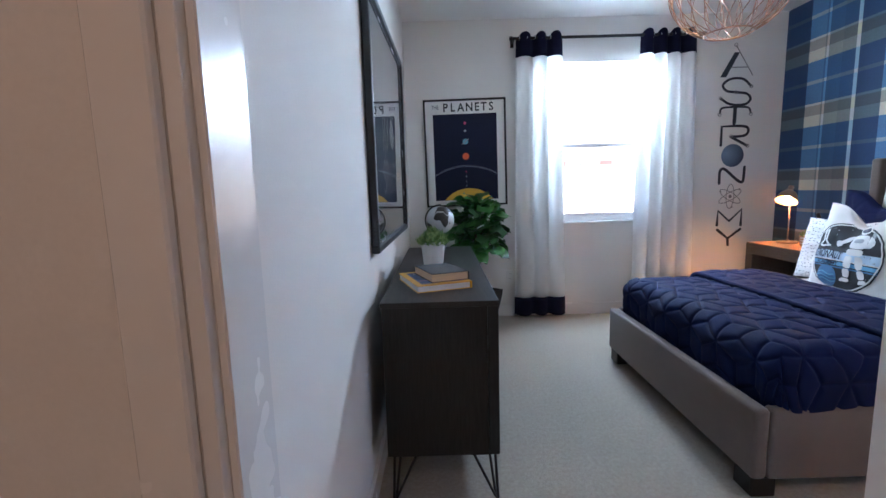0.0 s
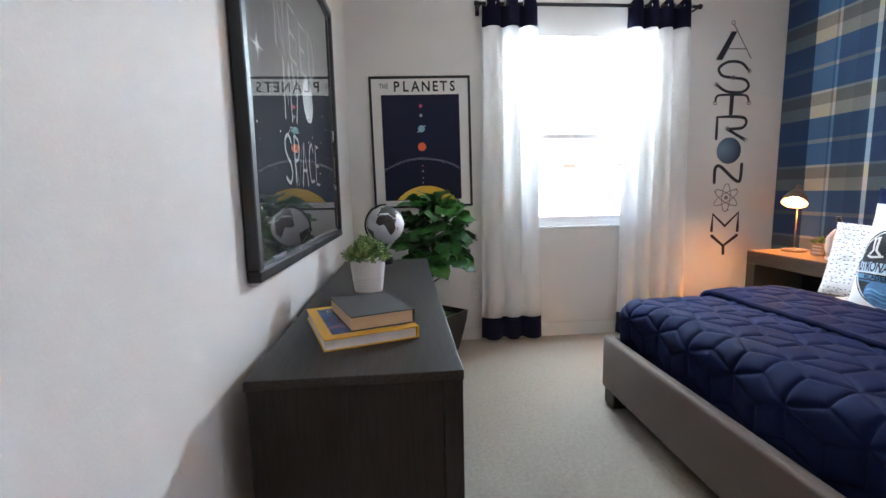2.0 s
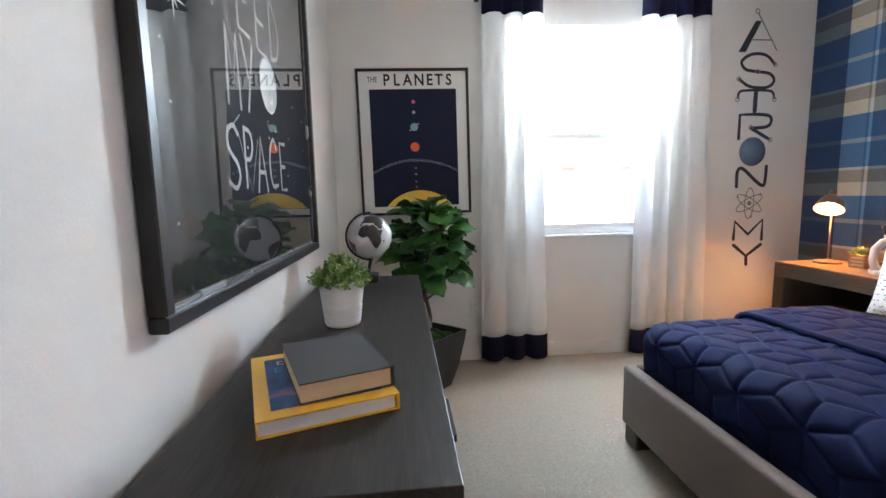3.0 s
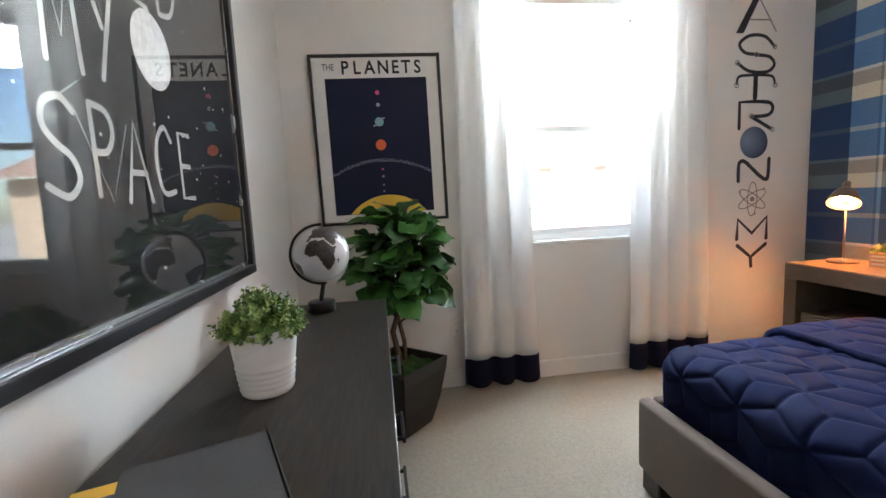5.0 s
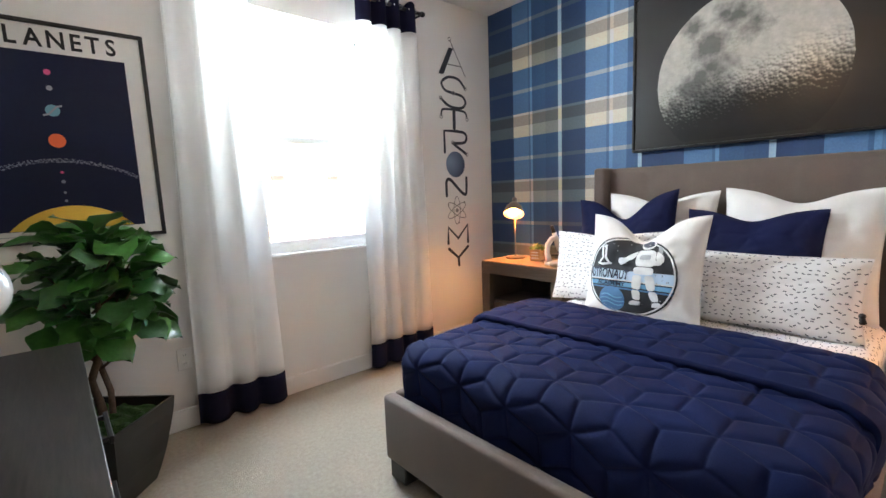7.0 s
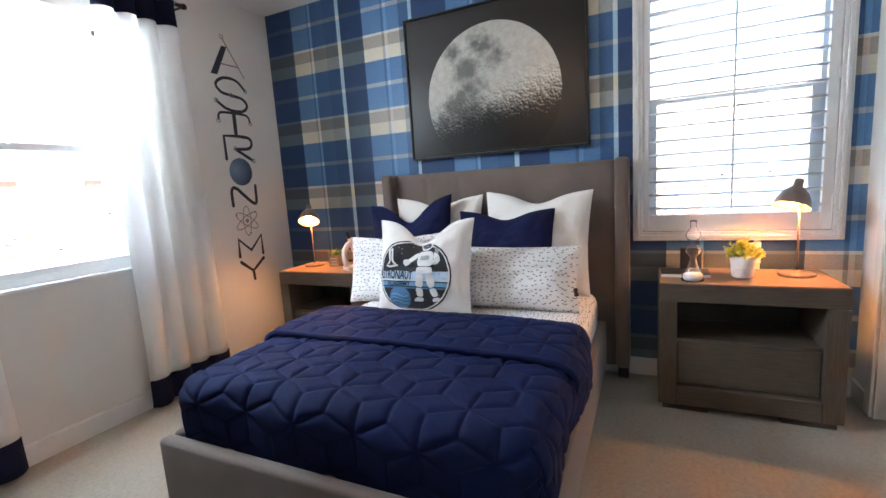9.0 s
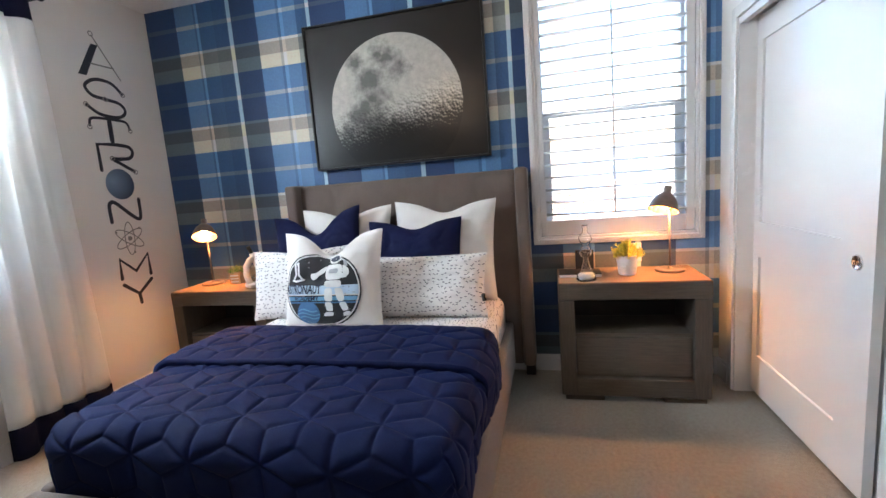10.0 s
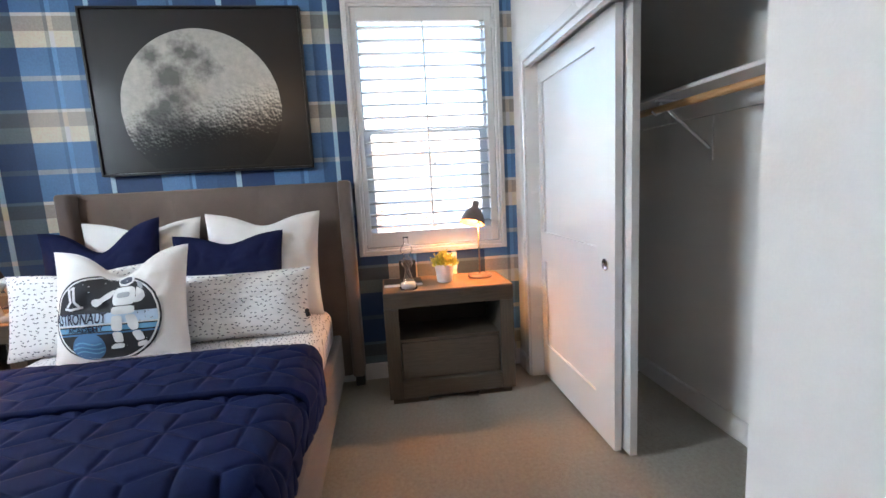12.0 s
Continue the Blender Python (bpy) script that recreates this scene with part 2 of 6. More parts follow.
structure("wall_east", boxes([
    (RX, RX + 0.14, SY, EW[0], 0, RZ), (RX, RX + 0.14, EW[1], RY, 0, RZ),
    (RX, RX + 0.14, EW[0], EW[1], 0, EW[2]), (RX, RX + 0.14, EW[0], EW[1], EW[3], RZ)]), PLAID, "accent wall papered in blue and cream plaid", "wall")
structure("wall_south", boxes([
    (CD[1], RX + 0.14, SY - 0.14, SY, 0, RZ), (CX, CD[0], SY - 0.14, SY, 0, RZ),
    (CD[0], CD[1], SY - 0.14, SY, CD[2], RZ)]), WALL, "white painted wall above the closet opening", "wall")
structure("wall_entry", boxes([
    (-1.04, ED[0], EY - 0.14, EY, 0, RZ), (ED[1], CX, EY - 0.14, EY, 0, RZ), (ED[0], ED[1], EY - 0.14, EY, ED[2], RZ)]), WALL,
    "white painted wall with the entry doorway", "wall")
structure("wall_closet_west", box(CX - 0.1, CX, 0.46, EY - 0.14, 0, RZ), WALL, "white painted wall beside the closet", "wall")
structure("wall_closet_back", box(CX, RX + 0.14, 0.46, 0.6, 0, RZ), WALL, "white painted closet back wall", "wall")
structure("wall_closet_east", box(RX, RX + 0.14, 0.6, SY - 0.14, 0, RZ), WALL, "white painted closet end wall", "wall")
structure("wall_hall", boxes([
    (-1.04, -0.9, -1.2, EY - 0.14, 0, RZ), (-1.04, CX, -1.34, -1.2, 0, RZ), (CX - 0.1, CX, -1.2, 0.46, 0, RZ)]), WALL, "painted walls of the dim hall", "wall")


def baseboard(rows):
    """Flat boards with an eased top edge."""
    bm = bmesh.new()
    for x0, x1, y0, y1 in rows:
        box(x0, x1, y0, y1, 0, 0.104, bm=bm)
        cx = 0.004
        box(x0 + (cx if x1 - x0 < 0.05 and x0 > 1 else 0), x1 - (cx if x1 - x0 < 0.05 and x0 < 1 else 0),
            y0 + (cx if y1 - y0 < 0.05 and y0 > 3 else 0), y1 - (cx if y1 - y0 < 0.05 and y0 < 3 else 0), 0.104, 0.11, bm=bm)
    return bm


structure("baseboard", baseboard([
    (0, RX - 0.015, RY - 0.015, RY), (RX - 0.015, RX, SY + 0.015, RY), (0, 0.015, EY + 0.02, RY - 0.015),
    (ED[1] + 0.07, CX, EY, EY + 0.015), (CD[1] + 0.06, RX, SY, SY + 0.015),
    (CX, RX, 0.6, 0.615), (RX - 0.015, RX, 0.615, SY - 0.15)]), TRIM, "white painted baseboard", "baseboard")


def casing(x0, x1, top, y0, y1, w=0.062):
    """A door casing of three boards, with a raised outer edge."""
    bm = bmesh.new()
    s = 1 if y1 > y0 else -1
    for a, b, c, d in ((x0 - w, x0, 0, top + w), (x1, x1 + w, 0, top + w), (x0, x1, top, top + w)):
        box(a, b, min(y0, y1), max(y0, y1), c, d, bevel=0.003, seg=1, bm=bm)
    return bm


structure("trim_closet", casing(CD[0], CD[1] , CD[2], SY, SY + 0.014, 0.055), TRIM, "white casing round the closet opening", "casing")
structure("trim_entry", casing(ED[0], ED[1], ED[2], EY, EY + 0.016, 0.055), TRIM, "white casing round the entry doorway", "casing")
structure("trim_entry_hall", casing(ED[0], ED[1], ED[2], EY - 0.14, EY - 0.156, 0.057), TRIM, "white casing on the hall side of the doorway", "casing")
jamb = thing("jamb_entry", "glossy white door jamb with a stop", "door jamb", kind="structure")
part("jamb_leg", box(ED[0], ED[0] + 0.018, EY - 0.14, EY, 0, ED[2] - 0.018, 0.001, 1), TRIM, jamb)
part("jamb_leg", box(ED[1] - 0.018, ED[1], EY - 0.14, EY, 0, ED[2] - 0.018, 0.001, 1), TRIM, jamb)
part("jamb_head", box(ED[0], ED[1], EY - 0.14, EY, ED[2] - 0.018, ED[2]), TRIM, jamb)
part("door_stop", box(ED[0] + 0.018, ED[0] + 0.029, EY - 0.125, EY - 0.09, 0, ED[2] - 0.018, 0.002, 1), TRIM, jamb)
closet_jamb = thing("jamb_closet", "white closet jamb and track fascia", "door jamb", kind="structure")
part("jamb_leg", box(CD[1] - 0.012, CD[1], SY - 0.14, SY, 0, CD[2]), TRIM, closet_jamb)
part("jamb_leg", box(CD[0], CD[0] + 0.012, SY - 0.14, SY, 0, CD[2]), TRIM, closet_jamb)
part("track_fascia", box(CD[0], CD[1], SY - 0.03, SY, CD[2] - 0.035, CD[2] - 0.002), TRIM, closet_jamb)


def closet_door(x0, x1, yf, pull):
    """Sliding shaker door with two sunk panels and a round finger pull."""
    t, z0, z1 = 0.034, 0.022, 2.012
    d = thing("closet_door", "white two-panel sliding closet door, pushed open", "closet door", (x0, yf - t, 0), kind="structure")
    w = x1 - x0
    px0, px1 = 0.185, w - 0.085
    rails = [(0, px0, 0, t, z0, z1), (px1, w, 0, t, z0, z1), (px0, px1, 0, t, z0, 0.238), (px0, px1, 0, t, 0.79, 0.977), (px0, px1, 0, t, 1.893, z1)]
    part("door_frame", boxes(rails), DOORP, d)
    for a, b in ((0.238, 0.79), (0.977, 1.893)):
        bm = box(px0, px1, 0.006, t - 0.012, a, b)
        part("panel", bm, DOORP, d)
    if pull:
        p = lathe([(0, 0.001), (0.021, 0.001), (0.023, 0.003), (0.026, 0.004), (0.029, 0.002), (0.029, -0.004)], 28)
        bmesh.ops.transform(p, matrix=Matrix.Translation((0.085, t + 0.002, 0.905)) @ Matrix.Rotation(radians(-90), 4, "X"), verts=p.verts)
        part("finger_pull", p, CHROME, d, "round chrome finger pull", True)
    return d


CHROME = surface("chrome", (0.75, 0.75, 0.76), 0.12, metal=1.0, var=0.03, bump=0)
closet_door(2.312, 3.262, 1.242, True)
closet_door(2.262, 3.215, 1.194, False)

# closet shelf, pole and bracket
PINE = wood("pine", (0.46, 0.27, 0.12), (0.66, 0.44, 0.22), 0, 0.45)
shelf = thing("closet_shelf", "white closet shelf on wall cleats", "shelf")
part("board", box(CX, RX, 0.6, 0.915, 1.662, 1.68, 0.002, 1), TRIM, shelf)
part("cleat", box(CX, RX, 0.6, 0.618, 1.58, 1.662), TRIM, shelf)
pole = thing("closet_pole", "round pine wood closet pole under the shelf", "closet pole")
part("bar", tube([(CX, 0.9, 1.612), (RX, 0.9, 1.612)], 0.0165, 16), PINE, pole, smooth=True)
brk = thing("shelf_bracket", "white shelf and pole bracket on the closet wall", "bracket")
part("upright", box(2.535, 2.565, 0.6, 0.606, 1.36, 1.66), TRIM, brk)
part("arm", boxes([(2.54, 2.56, 0.606, 0.9, 1.65, 1.661)]), TRIM, brk)
part("brace", tube([(2.55, 0.61, 1.42), (2.55, 0.74, 1.53), (2.55, 0.88, 1.645)], 0.007, 8), TRIM, brk, smooth=True)
part("hook", tube([(2.55, 0.88, 1.645), (2.55, 0.875, 1.6), (2.55, 0.9, 1.59), (2.55, 0.922, 1.605)], 0.005, 8), TRIM, brk, smooth=True)


# ---- windows ----
def pane(name, bm, parent):
    p = part(name, bm, PANE, parent)
    p.visible_shadow = False
    return p


def window_north():
    x0, x1, z0, z1 = NW
    w = thing("window_1", "white vinyl single-hung window, bright daylight outside", "window", kind="structure")
    f = 0.045
    part("window_frame", boxes([(x0, x0 + f, RY + 0.07, RY + 0.13, z0, z1), (x1 - f, x1, RY + 0.07, RY + 0.13, z0, z1),
                                (x0 + f, x1 - f, RY + 0.07, RY + 0.13, z0, z0 + f), (x0 + f, x1 - f, RY + 0.07, RY + 0.13, z1 - f, z1)], 0.003), VINYL, w)
    zm = 1.617
    s = 0.03
    a, b = x0 + f, x1 - f
    part("upper_sash", boxes([(a, a + s, RY + 0.1, RY + 0.125, zm, z1 - f), (b - s, b, RY + 0.1, RY + 0.125, zm, z1 - f),
                              (a, b, RY + 0.1, RY + 0.125, zm - 0.02, zm + 0.012), (a, b, RY + 0.1, RY + 0.125, z1 - f - s, z1 - f)]), VINYL, w)
    part("lower_sash", boxes([(a, a + s, RY + 0.072, RY + 0.098, z0 + f, zm - 0.018), (b - s, b, RY + 0.072, RY + 0.098, z0 + f, zm - 0.018),
                              (a, b, RY + 0.07, RY + 0.098, zm - 0.018, zm + 0.016), (a, b, RY + 0.072, RY + 0.098, z0 + f, z0 + f + s)]), VINYL, w)
    pane("pane", box(a, b, RY + 0.112, RY + 0.114, zm, z1 - f), w)
    pane("pane", box(a, b, RY + 0.084, RY + 0.086, z0 + f, zm), w)
    part("window_sill", box(x0 - 0.0, x1, RY - 0.012, RY + 0.07, z0 - 0.02, z0 + 0.001, 0.003, 1), TRIM, w)


def window_east():
    y0, y1, z0, z1 = EW
    w = thing("window_2", "white vinyl window behind plantation shutters", "window", kind="structure")
    f = 0.045
    part("window_frame", boxes([(RX + 0.085, RX + 0.135, y0, y0 + f, z0, z1), (RX + 0.085, RX + 0.135, y1 - f, y1, z0, z1),
                                (RX + 0.085, RX + 0.135, y0, y1, z0, z0 + f), (RX + 0.085, RX + 0.135, y0, y1, z1 - f, z1),
                                (RX + 0.09, RX + 0.13, y0, y1, 1.67, 1.705), (RX + 0.08, RX + 0.1, y0 + f, y0 + 0.08, z0, 1.68), (RX + 0.08, RX + 0.1, y1 - 0.08, y1 - f, z0, 1.68)]), VINYL, w)
    pane("pane", box(RX + 0.105, RX + 0.107, y0 + f, y1 - f, z0 + f, 1.68), w)
    pane("pane", box(RX + 0.115, RX + 0.117, y0 + f, y1 - f, 1.7, z1 - f), w)


def shutter():
    """Plantation shutter: stepped frame, one panel, open louvres and a tilt rod."""
    s = thing("plantation_shutter", "white plantation shutter with open horizontal louvres over the window", "shutter", kind="structure")
    y0, y1, z0, z1 = 1.408, 2.42, 0.863, 2.488
    fr = bmesh.new()
    for d, x in ((0.0, 0.018), (0.018, 0.03), (0.036, 0.022)):
        w = 0.018
        for r in ((y0 + d, y0 + d + w, z0 + d, z1 - d), (y1 - d - w, y1 - d, z0 + d, z1 - d), (y0 + d + w, y1 - d - w, z0 + d, z0 + d + w), (y0 + d + w, y1 - d - w, z1 - d - w, z1 - d)):
            box(RX - x, RX + 0.004, r[0], r[1], r[2], r[3], 0.003, 1, fr)
    part("shutter_frame", fr, TRIM, s)
    a0, a1, c0, c1 = y0 + 0.056, y1 - 0.056, z0 + 0.056, z1 - 0.056
    p0, p1, q0, q1 = 1.512, 2.332, 1.016, 2.352
    part("stile", box(RX - 0.012, RX + 0.016, a0, p0, c0, c1, 0.003, 1), TRIM, s)
    part("stile", box(RX - 0.012, RX + 0.016, p1, a1, c0, c1, 0.003, 1), TRIM, s)
    part("rail", box(RX - 0.012, RX + 0.016, p0, p1, c0, q0, 0.003, 1), TRIM, s)
    part("rail", box(RX - 0.012, RX + 0.016, p0, p1, q1, c1, 0.003, 1), TRIM, s)
    n = 17
    pitch = (q1 - q0) / n
    prof = [(0.043 * math.cos(t), 0.0068 * math.sin(t)) for t in [2 * math.pi * k / 14 for k in range(14)]]
    bm = bmesh.new()
    ends = [[bm.verts.new((x, y, z)) for x, z in prof] for y in (p0 + 0.002, p1 - 0.002)]
    for k in range(14):
        bm.faces.new((ends[0][k], ends[0][(k + 1) % 14], ends[1][(k + 1) % 14], ends[1][k]))
    bm.faces.new(ends[0][::-1])
    bm.faces.new(ends[1])
    bmesh.ops.recalc_face_normals(bm, faces=bm.faces[:])
    first = part("louvre", bm, TRIM, s, smooth=True)
    for i in range(n):
        o = first if i == 0 else new("louvre", first.data)
        o.parent = s
        zc = q0 + pitch * (i + 0.5)
        o.matrix_basis = pose(RX + 0.004, 0, zc, 0, -LOUVRE_TILT - 0.35 * (random.random() - 0.5), 0)
    part("tilt_rod", box(RX - 0.05, RX - 0.042, 1.912, 1.922, q0 + 0.03, q1 - 0.01, 0.002, 1), TRIM, s)
    part("hinge", boxes([(RX - 0.02, RX - 0.01, a0 - 0.006, a0 + 0.006, z, z + 0.05) for z in (1.05, 1.68, 2.3)]), TRIM, s)


LOUVRE_TILT = 3.5
window_north()
window_east()
shutter()

# ---- outside ----
structure("ground", box(-400, 400, -400, 400, -3.15, -3.0), ASPHALT, "pale street and driveway surface far below the window", "ground")
structure("lawn", box(-60, 60, 6.5, 11, -3.0, -2.97), GRASSM, "strip of lawn in front of the house", "lawn")


def tiled_roof(x0, x1, y0, z0, y1, z1, n):
    """A pitched plane of barrel-tile courses, as overlapping ridged strips."""
    bm = bmesh.new()
    for i in range(n):
        a, b = i / n, (i + 1.25) / n
        ya, za, yb, zb = y0 + (y1 - y0) * a, z0 + (z1 - z0) * a, y0 + (y1 - y0) * b, z0 + (z1 - z0) * b
        m = int((x1 - x0) / 0.14)
        rows = [[bm.verts.new((x0 + (x1 - x0) * k / m, y, z + (0.04 if k % 2 else 0.0) + e)) for k in range(m + 1)] for y, z, e in ((ya, za, 0.05), (yb, zb, 0.0))]
        for k in range(m):
            bm.faces.new((rows[0][k], rows[0][k + 1], rows[1][k + 1], rows[1][k]))
    return bm


def house(x, y, label, shutters=True):
    h = thing("house", label, "house", (x, y, -3.0))
    part("wall", boxes([(-6, 6, 0, 9, 0, 5.6), (-3.6, 2.6, -2.2, 0, 0, 2.7)]), STUCCO, h, "tan stucco wall")
    g = bmesh.new()
    a = [g.verts.new(v) for v in ((-3.4, -0.05, 5.6), (1.8, -0.05, 5.6), (-0.8, -0.05, 7.1))]
    b = [g.verts.new((v.co.x, 0.2, v.co.z)) for v in a]
    for f in ((a[0], a[1], a[2]), (b[2], b[1], b[0]), (a[0], b[0], b[1], a[1]), (a[1], b[1], b[2], a[2]), (a[2], b[2], b[0], a[0])):
        g.faces.new(f)
    part("gable", g, STUCCO, h, "tan stucco gable")
    part("roof", tiled_roof(-6.4, 6.4, -0.5, 5.55, 4.5, 7.6, 14), TILE, h, "terracotta tile roof")
    part("garage_roof", tiled_roof(-4.0, 3.0, -2.6, 2.7, 0.05, 3.7, 8), TILE, h, "terracotta tile porch roof")
    for wx in (-4.4, -0.8, 3.4):
        wn = part("window", boxes([(wx - 0.65, wx + 0.65, -0.06, 0.02, 4.0, 4.08), (wx - 0.65, wx + 0.65, -0.06, 0.02, 5.12, 5.2), (wx - 0.65, wx - 0.57, -0.06, 0.02, 4.0, 5.2),
                                   (wx + 0.57, wx + 0.65, -0.06, 0.02, 4.0, 5.2), (wx - 0.03, wx + 0.03, -0.05, 0.02, 4.0, 5.2), (wx - 0.6, wx + 0.6, -0.05, 0.02, 4.57, 4.62)]), VINYL, h)
        part("pane", box(wx - 0.6, wx + 0.6, -0.02, 0.0, 4.02, 5.18), surface("far_glass", (0.25, 0.27, 0.3), 0.1), wn)
        for sx in (-0.95, 0.95) if shutters else ():
            part("shutter", boxes([(wx + sx - 0.24, wx + sx + 0.24, -0.05, 0.0, 4.0, 5.2)]), SHUTTERB, wn, "brown board shutter")
    part("garage_door", boxes([(-2.6, 1.6, -2.25, -2.2, 0.05 + 0.55 * k, 0.57 + 0.55 * k) for k in range(4)]), surface("garage_paint", (0.5, 0.47, 0.42), 0.6), h, "pale panelled garage door")
    return h


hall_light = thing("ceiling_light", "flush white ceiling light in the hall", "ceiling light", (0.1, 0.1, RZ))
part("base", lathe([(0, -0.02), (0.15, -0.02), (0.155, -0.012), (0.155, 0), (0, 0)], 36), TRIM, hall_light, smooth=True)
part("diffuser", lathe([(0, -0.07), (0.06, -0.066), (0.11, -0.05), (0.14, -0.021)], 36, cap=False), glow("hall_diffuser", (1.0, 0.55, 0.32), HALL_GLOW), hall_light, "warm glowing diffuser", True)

house(7.0, 19.5, "tan stucco two-storey house with a tile roof")
house(-7.5, 20.5, "tan stucco neighbour house with brown shutters")
_e = house(0, 0, "pale stucco house beyond the shuttered window", False)
_e.matrix_basis = pose(17, 3.0, -3.0, 0, 0, -90)
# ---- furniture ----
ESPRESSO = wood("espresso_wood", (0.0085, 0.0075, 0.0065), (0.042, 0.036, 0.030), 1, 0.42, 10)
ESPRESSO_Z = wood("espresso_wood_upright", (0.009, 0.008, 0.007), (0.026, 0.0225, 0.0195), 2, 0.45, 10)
GREYWOOD = wood("grey_brown_wood", (0.068, 0.054, 0.040), (0.118, 0.094, 0.070), 1, 0.5, 8)
GREYWOOD_Z = wood("grey_brown_wood_upright", (0.068, 0.054, 0.040), (0.114, 0.091, 0.068), 2, 0.5, 8)
TOPWOOD = wood("brown_wood_top", (0.15, 0.10, 0.065), (0.29, 0.19, 0.12), 1, 0.4, 8)
# near-black for the niche back, the recess's shade put into its colour
NICHE_SHADE = surface("niche_shade_dark", (0.02, 0.017, 0.015), 0.7)


def dresser():
    d = thing("dresser", "espresso-stained wooden dresser with black bar pulls on hairpin legs", "dresser", (0.06, 2.632, 0))
    w, l, z0, z1 = 0.455, 1.6, 0.19, 0.823
    part("top", box(0, w, 0, l, z1 - 0.022, z1, 0.002, 2), ESPRESSO, d)
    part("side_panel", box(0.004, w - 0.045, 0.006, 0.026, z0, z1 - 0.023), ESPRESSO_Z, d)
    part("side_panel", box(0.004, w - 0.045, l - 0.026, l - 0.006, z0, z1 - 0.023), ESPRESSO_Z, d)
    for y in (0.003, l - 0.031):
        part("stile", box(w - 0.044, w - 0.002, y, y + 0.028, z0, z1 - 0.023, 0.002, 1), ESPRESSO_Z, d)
    part("back_panel", box(0.004, 0.014, 0.026, l - 0.026, z0, z1 - 0.023), ESPRESSO, d)
    part("bottom_panel", box(0.004, w - 0.004, 0.026, l - 0.026, z0, z0 + 0.02), ESPRESSO, d)
    for k in range(2):
        for r in range(3):
            y0 = 0.034 + k * (l - 0.068) / 2
            y1 = y0 + (l - 0.068) / 2 - 0.004
            a = z0 + 0.024 + r * 0.193
            dr = part("drawer", box(w - 0.3, w - 0.004, y0, y1, a, a + 0.188, 0.002, 1), ESPRESSO, d)
            c = (y0 + y1) / 2
            h = bmesh.new()
            box(w + 0.02, w + 0.03, c - 0.085, c + 0.085, a + 0.088, a + 0.106, 0.002, 1, h)
            for e in (-0.07, 0.07):
                box(w - 0.004, w + 0.021, c + e - 0.005, c + e + 0.005, a + 0.092, a + 0.102, bm=h)
            part("handle", h, BLACKM, dr, "black bar pull")
    for x, y, sx, sy in ((0.05, 0.05, -1, -1), (w - 0.04, 0.05, 1, -1), (0.05, l - 0.05, -1, 1), (w - 0.04, l - 0.05, 1, 1)):
        fx, fy = x + sx * 0.025, y + sy * 0.06
        p = [(x + sx * 0.0, y - sy * 0.07, z0), (fx - sx * 0.006, fy - sy * 0.01, 0.012), (fx, fy, 0.006), (fx + sx * 0.002, fy, 0.014), (x + sx * 0.02, y + sy * 0.035, z0)]
        leg = tube(p, 0.0055, 8)
        tube([(x - sx * 0.075, y, z0), (fx - sx * 0.008, fy - sy * 0.004, 0.016)], 0.0055, 8, leg)
        box(min(x - sx * 0.08, x + sx * 0.02), max(x - sx * 0.08, x + sx * 0.02), min(y - sy * 0.08, y + sy * 0.04), max(y - sy * 0.08, y + sy * 0.04), z0 - 0.004, z0 + 0.001, bm=leg)
        part("leg", leg, BLACKM, d, "black hairpin leg")
    return d


dresser()


def nightstand(y0, y1, group):
    n = thing("nightstand", "grey-brown wooden nightstand with open niche and one drawer", "nightstand", (3.045, y0, 0), group=group)
    w, d, z0, z1 = y1 - y0, 0.42, 0.035, 0.70
    t = 0.085
    part("top", box(0, d, 0, w, z1 - 0.1, z1 - 0.004, 0.003, 1), GREYWOOD, n)
    part("top_veneer", box(0.004, d - 0.002, 0.004, w - 0.004, z1 - 0.005, z1, 0.001, 1), TOPWOOD, n, "warm brown top")
    part("side", box(0, d, 0, t, z0, z1 - 0.101, 0.003, 1), GREYWOOD_Z, n)
    part("side", box(0, d, w - t, w, z0, z1 - 0.101, 0.003, 1), GREYWOOD_Z, n)
    part("bottom_rail", box(0, d, t, w - t, z0, 0.138, 0.003, 1), GREYWOOD, n)
    part("back", box(d - 0.02, d - 0.006, t, w - t, 0.14, z1 - 0.101), NICHE_SHADE, n)
    part("shelf", box(0.045, d - 0.02, t, w - t, 0.375, 0.392), GREYWOOD, n)
    part("drawer", box(0.035, d - 0.05, t + 0.004, w - t - 0.004, 0.142, 0.372, 0.002, 1), GREYWOOD, n)
    for y in (0.02, w - 0.235):
        part("foot", box(0.02, d - 0.02, y, y + 0.215, 0, z0), GREYWOOD, n)
    return n


nightstand(1.497, 2.283, "nightstands beside the bed")
nightstand(4.19, 4.935, "nightstands beside the bed")

LINEN = surface("taupe_linen", (0.155, 0.122, 0.104), 0.9, var=0.2, scale=5, fine=350, bump=0.5, dist=0.002, sheen=0.3, spec=0.2)
LEGBLACK = surface("dark_leg", (0.012, 0.010, 0.009), 0.4)


